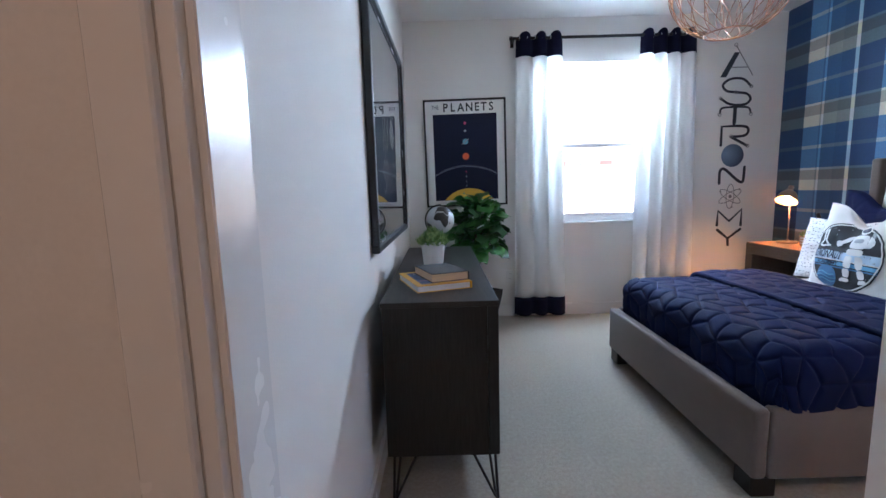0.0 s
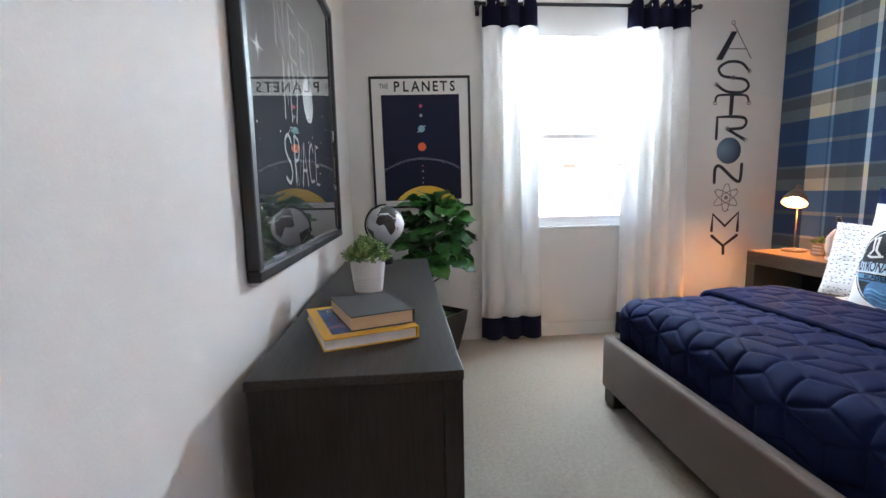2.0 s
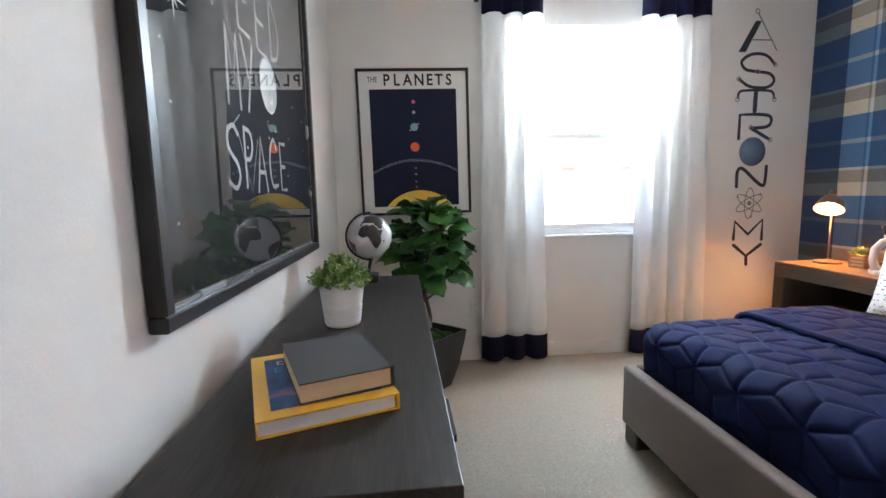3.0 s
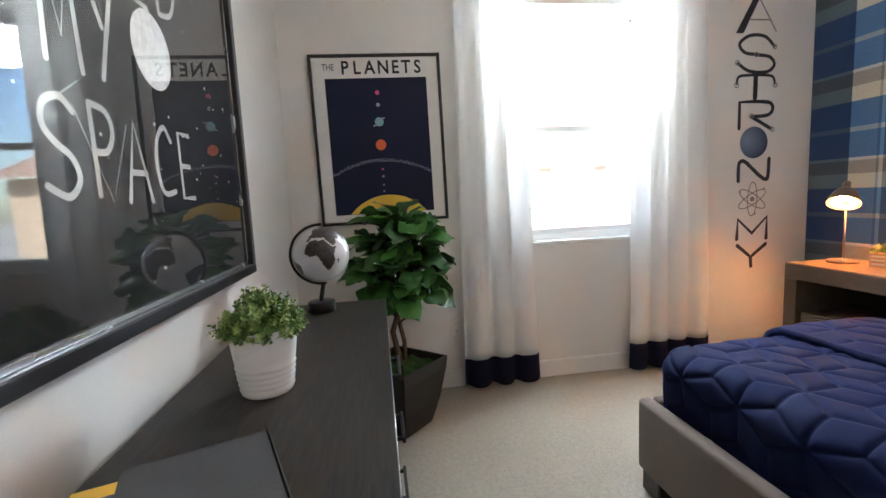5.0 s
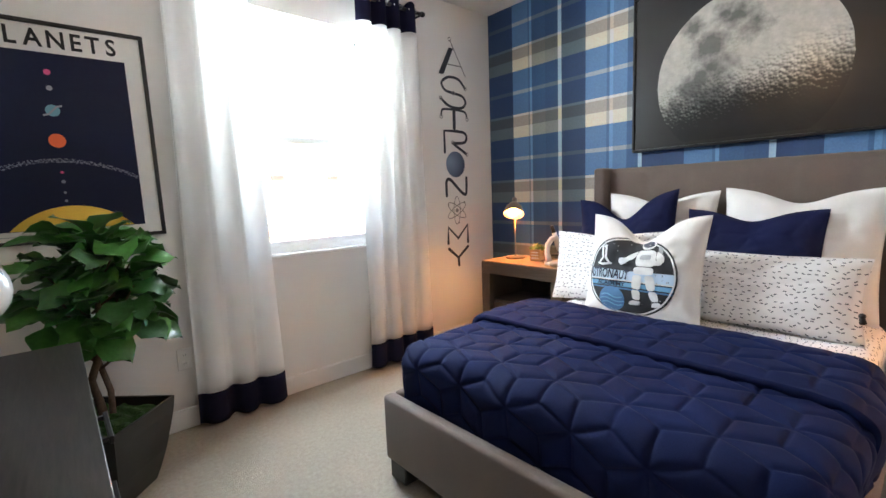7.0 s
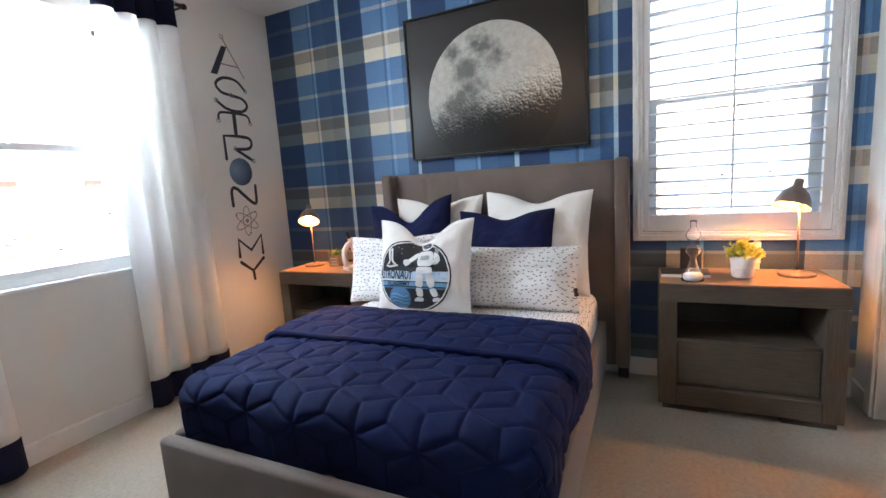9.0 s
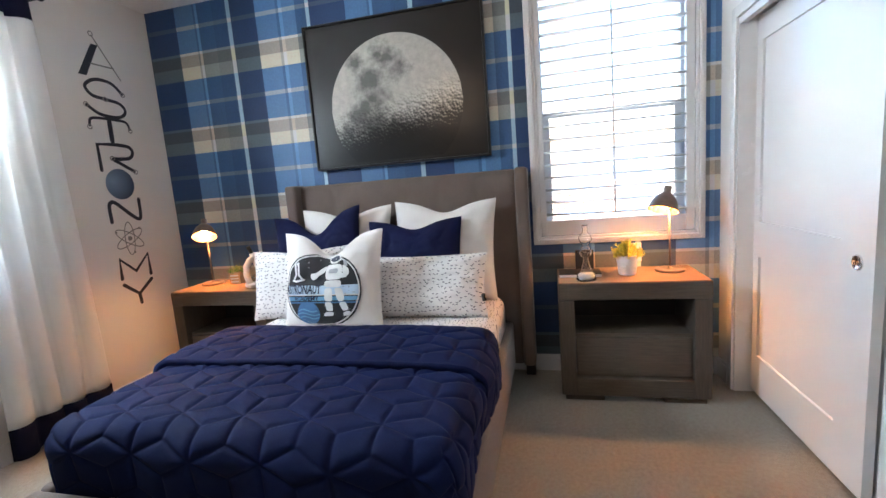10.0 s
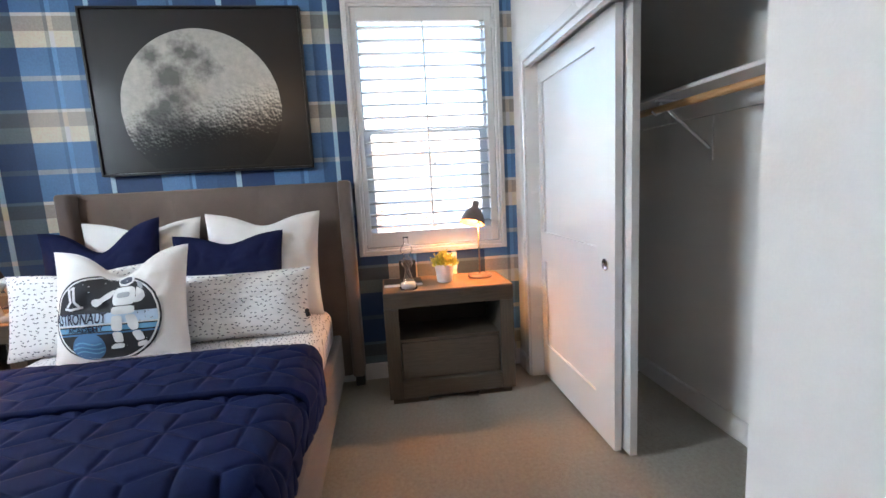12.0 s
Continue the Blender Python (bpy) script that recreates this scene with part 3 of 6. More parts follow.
def bed():
    b = thing("bed", "upholstered taupe linen wingback bed with dark block legs", "bed")
    x0, x1, y0, y1 = 1.487, 3.36, 2.572, 4.062
    z0, z1 = 0.085, 0.378

    def padded(a, c, e, f, g, h, r=0.018):
        return box(a, c, e, f, g, h, r, 3)
    part("footboard", padded(x0, x0 + 0.06, y0 + 0.002, y1 - 0.002, z0, z1), LINEN, b, smooth=True)
    part("side_rail", padded(x0 + 0.061, x1, y0, y0 + 0.058, z0, z1), LINEN, b, smooth=True)
    part("side_rail", padded(x0 + 0.061, x1, y1 - 0.058, y1, z0, z1), LINEN, b, smooth=True)
    hb = bmesh.new()

    def panel(u, v):
        y = 2.515 + (4.012 - 2.515) * u
        z = 0.09 + (1.366 - 0.09) * v
        k = (u * 6) % 1.0
        groove = 0.008 * math.exp(-((min(k, 1 - k)) / 0.05) ** 2)
        top = 0.02 * max(0, (v - 0.96) / 0.04) ** 2
        dip = -0.006 * math.exp(-((min(k, 1 - k)) / 0.06) ** 2) * max(0, (v - 0.9) / 0.1)
        return (3.362 + groove + top, y, z + dip)
    sheet(panel, 72, 20, hb)
    box(3.372, 3.45, 2.515, 4.012, 0.09, 1.364, 0.01, 2, hb)
    part("headboard", hb, LINEN, b, smooth=True)
    for a, c in ((2.436, 2.514), (4.013, 4.091)):
        part("wing", padded(3.285, 3.452, a, c, 0.1, 1.372, 0.02), LINEN, b, smooth=True)
        part("leg", box(3.38, 3.45, a + 0.008, c - 0.008, 0, 0.1, 0.004, 1), LEGBLACK, b)
    for lx, ly in ((x0 + 0.012, y0 + 0.02), (x0 + 0.012, y1 - 0.13)):
        part("leg", box(lx, lx + 0.1, ly, ly + 0.11, 0, z0 + 0.002, 0.006, 1), LEGBLACK, b, "dark tapered block leg")
    part("slat_base", box(x0 + 0.06, x1, y0 + 0.06, y1 - 0.06, 0.2, 0.25), LEGBLACK, b)


bed()


def dashes(name, base, ink, scale=30.0):
    """White cotton printed with short scattered dashes, each turned its own way."""
    m, nt, b = nodes_of(name)
    tc = N(nt, "ShaderNodeTexCoord")
    vo = N(nt, "ShaderNodeTexVoronoi", Scale=scale, Randomness=0.75)
    vo.voronoi_dimensions = "2D"
    nt.links.new(tc.outputs["Object"], vo.inputs["Vector"])
    sc = N(nt, "ShaderNodeVectorMath", operation="MULTIPLY")
    sc.inputs[1].default_value = (scale, scale, 0)
    nt.links.new(tc.outputs["Object"], sc.inputs[0])
    ps = N(nt, "ShaderNodeVectorMath", operation="MULTIPLY")
    ps.inputs[1].default_value = (scale, scale, 0)
    nt.links.new(vo.outputs["Position"], ps.inputs[0])
    df = N(nt, "ShaderNodeVectorMath", operation="SUBTRACT")
    nt.links.new(sc.outputs[0], df.inputs[0])
    nt.links.new(ps.outputs[0], df.inputs[1])
    sp = N(nt, "ShaderNodeSeparateColor")
    nt.links.new(vo.outputs["Color"], sp.inputs[0])
    ang = N(nt, "ShaderNodeMapRange", To_Min=-0.7, To_Max=0.7)
    nt.links.new(sp.outputs[0], ang.inputs["Value"])
    rot = nt.nodes.new("ShaderNodeVectorRotate")
    rot.rotation_type = "Z_AXIS"
    nt.links.new(df.outputs[0], rot.inputs["Vector"])
    nt.links.new(ang.outputs[0], rot.inputs["Angle"])
    xyz = N(nt, "ShaderNodeSeparateXYZ")
    nt.links.new(rot.outputs[0], xyz.inputs[0])

    def inside(sock, lim):
        a = N(nt, "ShaderNodeMath", operation="ABSOLUTE")
        nt.links.new(sock, a.inputs[0])
        c = N(nt, "ShaderNodeMath", operation="LESS_THAN")
        c.inputs[1].default_value = lim
        nt.links.new(a.outputs[0], c.inputs[0])
        return c
    both = N(nt, "ShaderNodeMath", operation="MULTIPLY")
    nt.links.new(inside(xyz.outputs[0], 0.23).outputs[0], both.inputs[0])
    nt.links.new(inside(xyz.outputs[1], 0.085).outputs[0], both.inputs[1])
    mix = nt.nodes.new("ShaderNodeMix")
    mix.data_type = "RGBA"
    mix.inputs[6].default_value, mix.inputs[7].default_value = (*base, 1), (*ink, 1)
    nt.links.new(both.outputs[0], mix.inputs[0])
    nt.links.new(mix.outputs[2], b.inputs["Base Color"])
    b.inputs["Roughness"].default_value = 0.9
    b.inputs["Specular IOR Level"].default_value = 0.15
    nz = N(nt, "ShaderNodeTexNoise", Scale=14.0, Detail=5.0)
    nt.links.new(tc.outputs["Object"], nz.inputs["Vector"])
    bp = N(nt, "ShaderNodeBump", Strength=0.25, Distance=0.01)
    nt.links.new(nz.outputs[0], bp.inputs["Height"])
    nt.links.new(bp.outputs[0], b.inputs["Normal"])
    return m


DASH = dashes("dash_print_cotton", (0.80, 0.79, 0.78), (0.07, 0.075, 0.1), 40)
NAVYQ = surface("navy_quilt_cotton", (0.0058, 0.0122, 0.058), 0.8, var=0.16, scale=7, fine=240, bump=0.35, dist=0.0015, sheen=0.0, spec=0.15)
NAVY = surface("navy_cotton", (0.009, 0.013, 0.055), 0.8, var=0.16, scale=7, fine=220, bump=0.35, dist=0.002, sheen=0.0, spec=0.15)
WHITEC = surface("white_cotton", (0.80, 0.78, 0.75), 0.9, var=0.04, scale=9, fine=200, bump=0.2, dist=0.003, sheen=0.1, spec=0.15)

mat_t = thing("mattress", "mattress under a white fitted sheet with small grey dashes", "mattress")
_m = box(1.63, 3.35, 2.616, 4.012, 0.252, 0.572, 0.075, 5)
part("fitted_sheet", _m, DASH, mat_t, smooth=True)


def rhomb(px, py, s=0.17):
    """Distance from a point to the stitched lines of a tumbling-block pattern."""
    h = s * math.sqrt(3) / 2
    b = py / h
    a = px / s - b / 2
    ia, ib = math.floor(a), math.floor(b)
    fa, fb = a - ia, b - ib
    tri = [(ia, ib), (ia + 1, ib), (ia, ib + 1)] if fa + fb < 1 else [(ia + 1, ib + 1), (ia + 1, ib), (ia, ib + 1)]
    pos = [((i + j / 2) * s, j * h) for i, j in tri]
    col = [(i - j) % 3 for i, j in tri]
    k = col.index(0)
    best = 9.0
    for q in range(3):
        if q == k:
            continue
        ax, ay = pos[k]
        bx, by = pos[q]
        t = max(0, min(1, ((px - ax) * (bx - ax) + (py - ay) * (by - ay)) / (s * s)))
        best = min(best, math.hypot(px - ax - t * (bx - ax), py - ay - t * (by - ay)))
    return best


def drape(s0, s1, t0, t1, xf, yc, half, top, r, foot, puff=0.0125, nu=120, nv=150, xe=None, seed=0.0, tuck=0.006):
    """A quilt lying over the bed: a flat top with rounded edges that hang down, stitched into puffed rhombs."""
    def f(u, v):
        s, t = s0 + (s1 - s0) * u, t0 + (t1 - t0) * v
        dx = max(0.0, (xf + r) - s) if foot else 0.0
        de = max(0.0, s - (xe - 0.035)) if xe else 0.0
        dy = max(0.0, abs(t - yc) - (half - r))
        sy = 1 if t > yc else -1
        d = max(dx, dy)
        n = math.hypot(dx, dy) or 1.0
        dome = 0.018 * (1 - min(1, abs(t - yc) / half) ** 2)
        wob = 0.012 * noise.noise(Vector((s * 2.1 + seed, t * 2.1, 1.7))) + 0.006 * noise.noise(Vector((s * 6 + seed, t * 6, 4)))
        p = puff * (1 - math.exp(-(rhomb((s + 0.03) * 1.1, t * 0.92, 0.125) / 0.0095))) - puff
        if xe:
            p = -puff + (p + puff) * max(0.0, min(1.0, (xe - s) / 0.09))
        if not foot:
            p = -puff + (p + puff) * max(0.0, min(1.0, (s - s0) / 0.07))
        if d < 1e-6:
            q = Vector((s, t, top + dome + wob + p))
        else:
            a = min(d / r, math.pi / 2)
            rest = max(0.0, d - r * math.pi / 2)
            out = r * math.sin(a) + p * math.sin(a) - tuck * (rest / 0.1) + 0.008 * math.sin(t * 13 + s * 9) * min(1, d / r)
            q = Vector((xf + r - out * dx / n if dx else s, yc + sy * (half - r + out * dy / n) if dy else t,
                        top + dome * (1 - a / 1.6) - r * (1 - math.cos(a)) - rest + (wob + p) * math.cos(a)))
        if de:
            q.z -= 0.03 * (de / 0.035) ** 2
        return q
    return sheet(f, nu, nv)


def solid(ob, t=0.012):
    """Gives cloth its thickness."""
    md = ob.modifiers.new("thickness", "SOLIDIFY")
    md.thickness, md.offset = t, -1.0
    return ob


quilt = thing("quilt", "navy blue quilt stitched in rhombs, folded back below the pillows", "quilt")
_R = 0.095
_L = _R * math.pi / 2 + 0.165
solid(part("cover", drape(1.548 + _R - _L, 2.50, 3.312 - 0.746 + _R - _L, 3.312 + 0.746 - _R + _L, 1.548, 3.312, 0.746, 0.606, _R, True, nu=250, nv=340, xe=2.5), NAVYQ, quilt, smooth=True))
solid(part("folded_edge", drape(2.05, 2.515, 3.312 - 0.762 + _R - _L, 3.312 + 0.762 - _R + _L, 1.55, 3.312, 0.762, 0.64, _R, False, nu=86, nv=320, xe=2.515, seed=5.0), NAVYQ, quilt, "turned-back top edge", smooth=True), 0.03)


def pillow_point(w, h, t, chop, seed, pinch):
    """Front or back of a stuffed cushion as a function of u, v in -1..1 and the side."""
    def f(u, v, side):
        edge = 1 - pinch * (1 - v * v) * abs(u) ** 3
        edge2 = 1 - pinch * (1 - u * u) * abs(v) ** 3
        x, y = u * w / 2 * edge, v * h / 2 * edge2
        body = max(0.0, (1 - abs(u) ** 2.6)) ** 0.55 * max(0.0, (1 - abs(v) ** 2.6)) ** 0.55
        c = chop * math.exp(-(u / 0.42) ** 2) * max(0.0, (v + 0.35) / 1.35) ** 1.6
        crease = 1 - 0.35 * (c / (chop or 1)) if chop else 1.0
        wr = 0.010 * noise.noise(Vector((u * 2.5 + seed, v * 2.5, seed))) + 0.0045 * noise.noise(Vector((u * 7 + seed, v * 7, seed)))
        return Vector((x, y - c, side * (t / 2 * body * crease + 0.003) + wr * body * 1.6))
    return f


def pillow(name, label, material, at, w, h, t, lean, turn, chop=0.0, seed=0.0, roll=0.0, pinch=0.07, quilted=False, group=""):
    """A cushion standing on its lower edge, leaning back. Local x is its width, y its height, z its front."""
    p = thing(name, label, "pillow", group=group)
    p.matrix_basis = pose(*at) @ pose(0, 0, 0, 0, 0, turn) @ pose(0, 0, 0, 90, 0, -90) @ pose(0, 0, 0, -lean, 0, roll) @ Matrix.Translation((0, h / 2, 0))
    f = pillow_point(w, h, t, chop, seed, pinch)
    bm = bmesh.new()

    def g(side):
        def k(a, c):
            u, v = 2 * a - 1, 2 * c - 1
            q = f(u, v, side)
            if quilted:
                q.z += side * 0.010 * (1 - math.exp(-(rhomb(q.x + seed, q.y, 0.15) / 0.016))) * (1 - max(abs(u), abs(v)) ** 6)
            return q
        return k
    n = 64 if quilted else 40
    sheet(g(1), n, n, bm)
    sheet(g(-1), 24, 24, bm)
    bmesh.ops.recalc_face_normals(bm, faces=bm.faces[:])
    part("cushion", bm, material, p, smooth=True)
    # piped seam round the edge
    ring = [f(2 * i / 24 - 1, -1, 0) for i in range(24)] + [f(1, 2 * i / 24 - 1, 0) for i in range(24)] + [f(1 - 2 * i / 24, 1, 0) for i in range(24)] + [f(-1, 1 - 2 * i / 24, 0) for i in range(24)]
    part("seam", tube(ring, 0.004, 6, closed=True), material, p, smooth=True)
    return p, f


G = "pillows on the bed"
pillow("euro_pillow", "large white square pillow against the headboard", WHITEC, (3.20, 3.64, 0.585), 0.64, 0.62, 0.17, 8, 0, 0.05, 1.0, 0, group=G)
pillow("euro_pillow", "large white square pillow with tall corner, against the headboard", WHITEC, (3.19, 2.975, 0.58), 0.655, 0.63, 0.18, 8, 0, 0.06, 2.3, -1.5, group=G)
pillow("throw_pillow", "navy quilted cushion with pointed corners, tilted", NAVY, (3.05, 3.755, 0.575), 0.625, 0.63, 0.16, 12, 0, 0.13, 3.1, 5, 0.08, True, G)
pillow("throw_pillow", "navy quilted cushion with slumped top", NAVY, (3.05, 3.135, 0.58), 0.60, 0.535, 0.16, 13, 0, 0.05, 4.7, 0, 0.06, True, G)
pillow("bed_pillow", "white pillow with small grey dashes", DASH, (2.83, 3.77, 0.575), 0.68, 0.42, 0.17, 14, 0, 0.02, 6.2, 2, 0.06, False, G)
pillow("bed_pillow", "white pillow with small grey dashes and dark corner tassel", DASH, (2.84, 3.03, 0.57), 0.74, 0.355, 0.18, 17, 0, 0.0, 7.9, 0, 0.06, False, G)
badge, badge_f = pillow("badge_pillow", "white cushion printed with a round space badge", WHITEC, (2.66, 3.49, 0.575), 0.585, 0.53, 0.17, 13, 0, 0.125, 9.4, 0, 0.06, False, G)
tassel = thing("pillow_tassel", "small dark tassel at the pillow corner", "tassel", (2.80, 2.672, 0.705))
_t = bmesh.new()
bmesh.ops.create_icosphere(_t, subdivisions=2, radius=0.012)
merge(_t, tube([(0, 0, -0.005), (0.003, -0.004, -0.03)], [0.009, 0.013], 8))
part("threads", _t, BLACK, tassel, smooth=True)


# ---- print helpers ----
def text_mesh(body, size, depth=0.0, align="CENTER", bold=0.0):
    """Letters in the built-in font as a flat bmesh in x, y."""
    cu = bpy.data.curves.new("letters", "FONT")
    cu.body, cu.size, cu.align_x, cu.align_y, cu.extrude, cu.resolution_u, cu.offset = body, size, align, "CENTER", depth, 3, bold
    ob = new("letters", cu)
    dg = bpy.context.evaluated_depsgraph_get()
    me = bpy.data.meshes.new_from_object(ob.evaluated_get(dg))
    bm = bmesh.new()
    bm.from_mesh(me)
    bpy.data.objects.remove(ob)
    bpy.data.curves.remove(cu)
    bpy.data.meshes.remove(me)
    return bm


def curve(pts, n=8):
    """A smooth line through points."""
    out = []
    P = [Vector((x, y, 0)) for x, y in pts]
    for i in range(len(P) - 1):
        a, b, c, d = P[max(i - 1, 0)], P[i], P[i + 1], P[min(i + 2, len(P) - 1)]
        for k in range(n):
            t = k / n
            out.append(0.5 * ((2 * b) + (c - a) * t + (2 * a - 5 * b + 4 * c - d) * t * t + (3 * b - a - 3 * c + d) * t ** 3))
    out.append(P[-1])
    return [(p.x, p.y) for p in out]


def ribbon(lines, w, bm=None, z=0.0, ends=True):
    """Flat strokes of width w along polylines in x, y, with round ends."""
    bm = bmesh.new() if bm is None else bm
    for ln in lines:
        pts = [Vector((p[0], p[1], 0)) for p in ln]
        lv = []
        for i, p in enumerate(pts):
            d = (pts[min(i + 1, len(pts) - 1)] - pts[max(i - 1, 0)]).normalized()
            n = Vector((-d.y, d.x, 0)) * w / 2
            lv.append((bm.verts.new(p + n + Vector((0, 0, z))), bm.verts.new(p - n + Vector((0, 0, z)))))
        for a, b in zip(lv, lv[1:]):
            bm.faces.new((a[0], a[1], b[1], b[0]))
        if ends:
            for k, p in ((0, pts[0]), (-1, pts[-1])):
                dot(bm, p.x, p.y, w / 2, z + 0.0002, 10)
    return bm


def dot(bm, x, y, r, z=0.0, n=24, ry=None):
    vs = [bm.verts.new((x + r * math.cos(2 * math.pi * i / n), y + (ry or r) * math.sin(2 * math.pi * i / n), z)) for i in range(n)]
    bm.faces.new(vs)
    return bm


def disc_grid(x, y, r0, r1, bm=None, n=40, rings=8):
    """A ring or disc made of small faces, so that it can follow a curved cloth."""
    bm = bmesh.new() if bm is None else bm
    g = [[bm.verts.new((x + (r0 + (r1 - r0) * k / rings) * math.cos(2 * math.pi * i / n), y + (r0 + (r1 - r0) * k / rings) * math.sin(2 * math.pi * i / n), 0)) for i in range(n)] for k in range(rings + 1)]
    for k in range(rings):
        for i in range(n):
            bm.faces.new((g[k][i], g[k + 1][i], g[k + 1][(i + 1) % n], g[k][(i + 1) % n]))
    bmesh.ops.remove_doubles(bm, verts=bm.verts[:], dist=1e-6)
    return bm


def ink(name, color, rough=0.7):
    return surface(name, color, rough, var=0.05, fine=150, bump=0.1)


INK = {k: ink("print_" + k, c) for k, c in {
    "black": (0.012, 0.013, 0.016), "navy": (0.016, 0.022, 0.055), "white": (0.72, 0.72, 0.71), "grey": (0.35, 0.36, 0.38), "sky": (0.16, 0.36, 0.58), "pale_sky": (0.50, 0.63, 0.76), "blue": (0.07, 0.17, 0.33),
    "yellow": (0.80, 0.52, 0.06), "orange": (0.78, 0.14, 0.04), "pink": (0.68, 0.08, 0.2), "teal": (0.2, 0.42, 0.48), "cream": (0.74, 0.72, 0.67), "dust": (0.2, 0.22, 0.27), "steel": (0.06, 0.07, 0.1)}.items()}


def on_cloth(bm, lift):
    """Lays a flat print on the cushion's front; w 0.585, h 0.53."""
    bmesh.ops.triangulate(bm, faces=[f for f in bm.faces if len(f.verts) > 4])
    for _ in range(3):
        long = [e for e in bm.edges if e.calc_length() > 0.014]
        if long:
            bmesh.ops.subdivide_edges(bm, edges=long, cuts=1)
    for v in bm.verts:
        u, w = max(-0.985, min(0.985, (BX + (v.co.x - BX) * 1.1) / 0.2925)), max(-0.985, min(0.985, v.co.y / 0.265))
        lo, hi = -0.985, 0.985
        for _ in range(14):
            mid = (lo + hi) / 2
            lo, hi = (mid, hi) if badge_f(u, mid, 1).y < v.co.y else (lo, mid)
        v.co = badge_f(u, 0.45 * w + 0.55 * lo, 1) + Vector((0, 0, lift))
    return bm


def cloth_print(name, bm, key, lift, label=""):
    part(name, on_cloth(bm, lift), INK[key], badge, label, True)


BX, BY, BR = -0.03, -0.052, 0.214


def shifted(bm, x=BX, y=BY + 0.048):
    bmesh.ops.translate(bm, vec=(x, y, 0), verts=bm.verts)
    return bm


def badge_band(y0, y1, key, lift, x0=-0.2, x1=0.2):
    cloth_print("badge_bar", shifted(sheet(lambda u, v: Vector((x0 + (x1 - x0) * u, y0 + (y1 - y0) * v, 0)), 24, 2)), key, lift)


cloth_print("badge_ground", disc_grid(BX, BY, 0.0, BR, rings=12), "black", 0.0025, "round dark badge print")
cloth_print("badge_ring", disc_grid(BX, BY, BR - 0.015, BR - 0.008, rings=1, n=64), "white", 0.0035)
badge_band(-0.078, -0.028, "pale_sky", 0.0030)
badge_band(-0.084, -0.078, "white", 0.0032)
badge_band(-0.112, -0.09, "sky", 0.0031)
badge_band(-0.126, -0.118, "blue", 0.0031)
_b = text_mesh("ASTRONAUT", 0.07, bold=0.0016)
bmesh.ops.scale(_b, vec=(0.52, 1, 1), verts=_b.verts)
cloth_print("lettering", shifted(_b, BX - 0.102, -0.056), "navy", 0.0055)
_b = text_mesh("ACADEMY", 0.03, bold=0.0006)
bmesh.ops.scale(_b, vec=(1.0, 1, 1), verts=_b.verts)
cloth_print("lettering", shifted(_b, BX - 0.08, -0.105), "navy", 0.0055)
cloth_print("badge_planet", shifted(disc_grid(-0.072, -0.18, 0, 0.064, rings=4)), "blue", 0.0036, "blue planet")
for _y, _w in ((-0.165, 0.05), (-0.185, 0.06), (-0.205, 0.05)):
    cloth_print("planet_stripe", shifted(ribbon([[(-0.072 - _w + 2 * _w * k / 6, _y + 0.008 * math.sin(k)) for k in range(7)]], 0.006)), "sky", 0.0041)


def curve_loop(pts, n=4):
    out = []
    for i in range(len(pts)):
        a, b, c = Vector(pts[i - 1]), Vector(pts[i]), Vector(pts[(i + 1) % len(pts)])
        p, q = b + (a - b) * 0.3, b + (c - b) * 0.3
        for k in range(n):
            t = k / (n - 1)
            out.append(((1 - t) ** 2 * p + 2 * t * (1 - t) * b + t * t * q)[:])
    return out


def suit_piece(pts):
    """A flat rounded patch from its outline, cut small enough to follow the cloth."""
    bm = bmesh.new()
    cx, cy = sum(p[0] for p in pts) / len(pts), sum(p[1] for p in pts) / len(pts)
    c = bm.verts.new((cx, cy, 0))
    vs = [bm.verts.new((x, y, 0)) for x, y in curve_loop(pts)]
    for i in range(len(vs)):
        bm.faces.new((c, vs[i], vs[(i + 1) % len(vs)]))
    return bm


# a plain suit-like figure: helmet, pack, trunk, arms, legs and boots as pale patches, the pack in grey
FIGURE = [
    [(0.035, 0.158), (0.07, 0.168), (0.105, 0.155), (0.11, 0.12), (0.085, 0.1), (0.045, 0.103)],
    [(0.03, 0.098), (0.112, 0.095), (0.118, 0.03), (0.108, 0.004), (0.036, 0.004), (0.028, 0.03)],
    [(0.03, 0.095), (0.028, 0.055), (-0.012, 0.02), (-0.03, 0.035)],
    [(-0.018, 0.045), (-0.006, 0.022), (-0.038, 0.0), (-0.055, 0.018), (-0.048, 0.04)],
    [(0.116, 0.092), (0.148, 0.062), (0.152, 0.03), (0.132, 0.02), (0.116, 0.05)],
    [(0.148, 0.038), (0.14, 0.012), (0.075, 0.012), (0.07, 0.03), (0.09, 0.04)],
    [(0.028, 0.0), (0.112, 0.0), (0.116, -0.04), (0.024, -0.04)],
    [(0.024, -0.044), (0.066, -0.044), (0.062, -0.118), (0.022, -0.114)],
    [(0.074, -0.044), (0.117, -0.044), (0.128, -0.112), (0.09, -0.12)],
    [(0.022, -0.12), (0.06, -0.122), (0.062, -0.17), (0.03, -0.168)],
    [(0.092, -0.124), (0.13, -0.117), (0.144, -0.162), (0.112, -0.17)],
    [(0.03, -0.173), (0.064, -0.175), (0.062, -0.196), (0.012, -0.198), (0.014, -0.186)],
    [(0.114, -0.175), (0.146, -0.167), (0.158, -0.188), (0.112, -0.198)]]
for _o in FIGURE:
    cloth_print("badge_figure", shifted(suit_piece(_o)), "white", 0.005)
cloth_print("badge_figure", shifted(suit_piece([(0.118, 0.118), (0.14, 0.105), (0.142, 0.07), (0.12, 0.09)])), "grey", 0.0046)
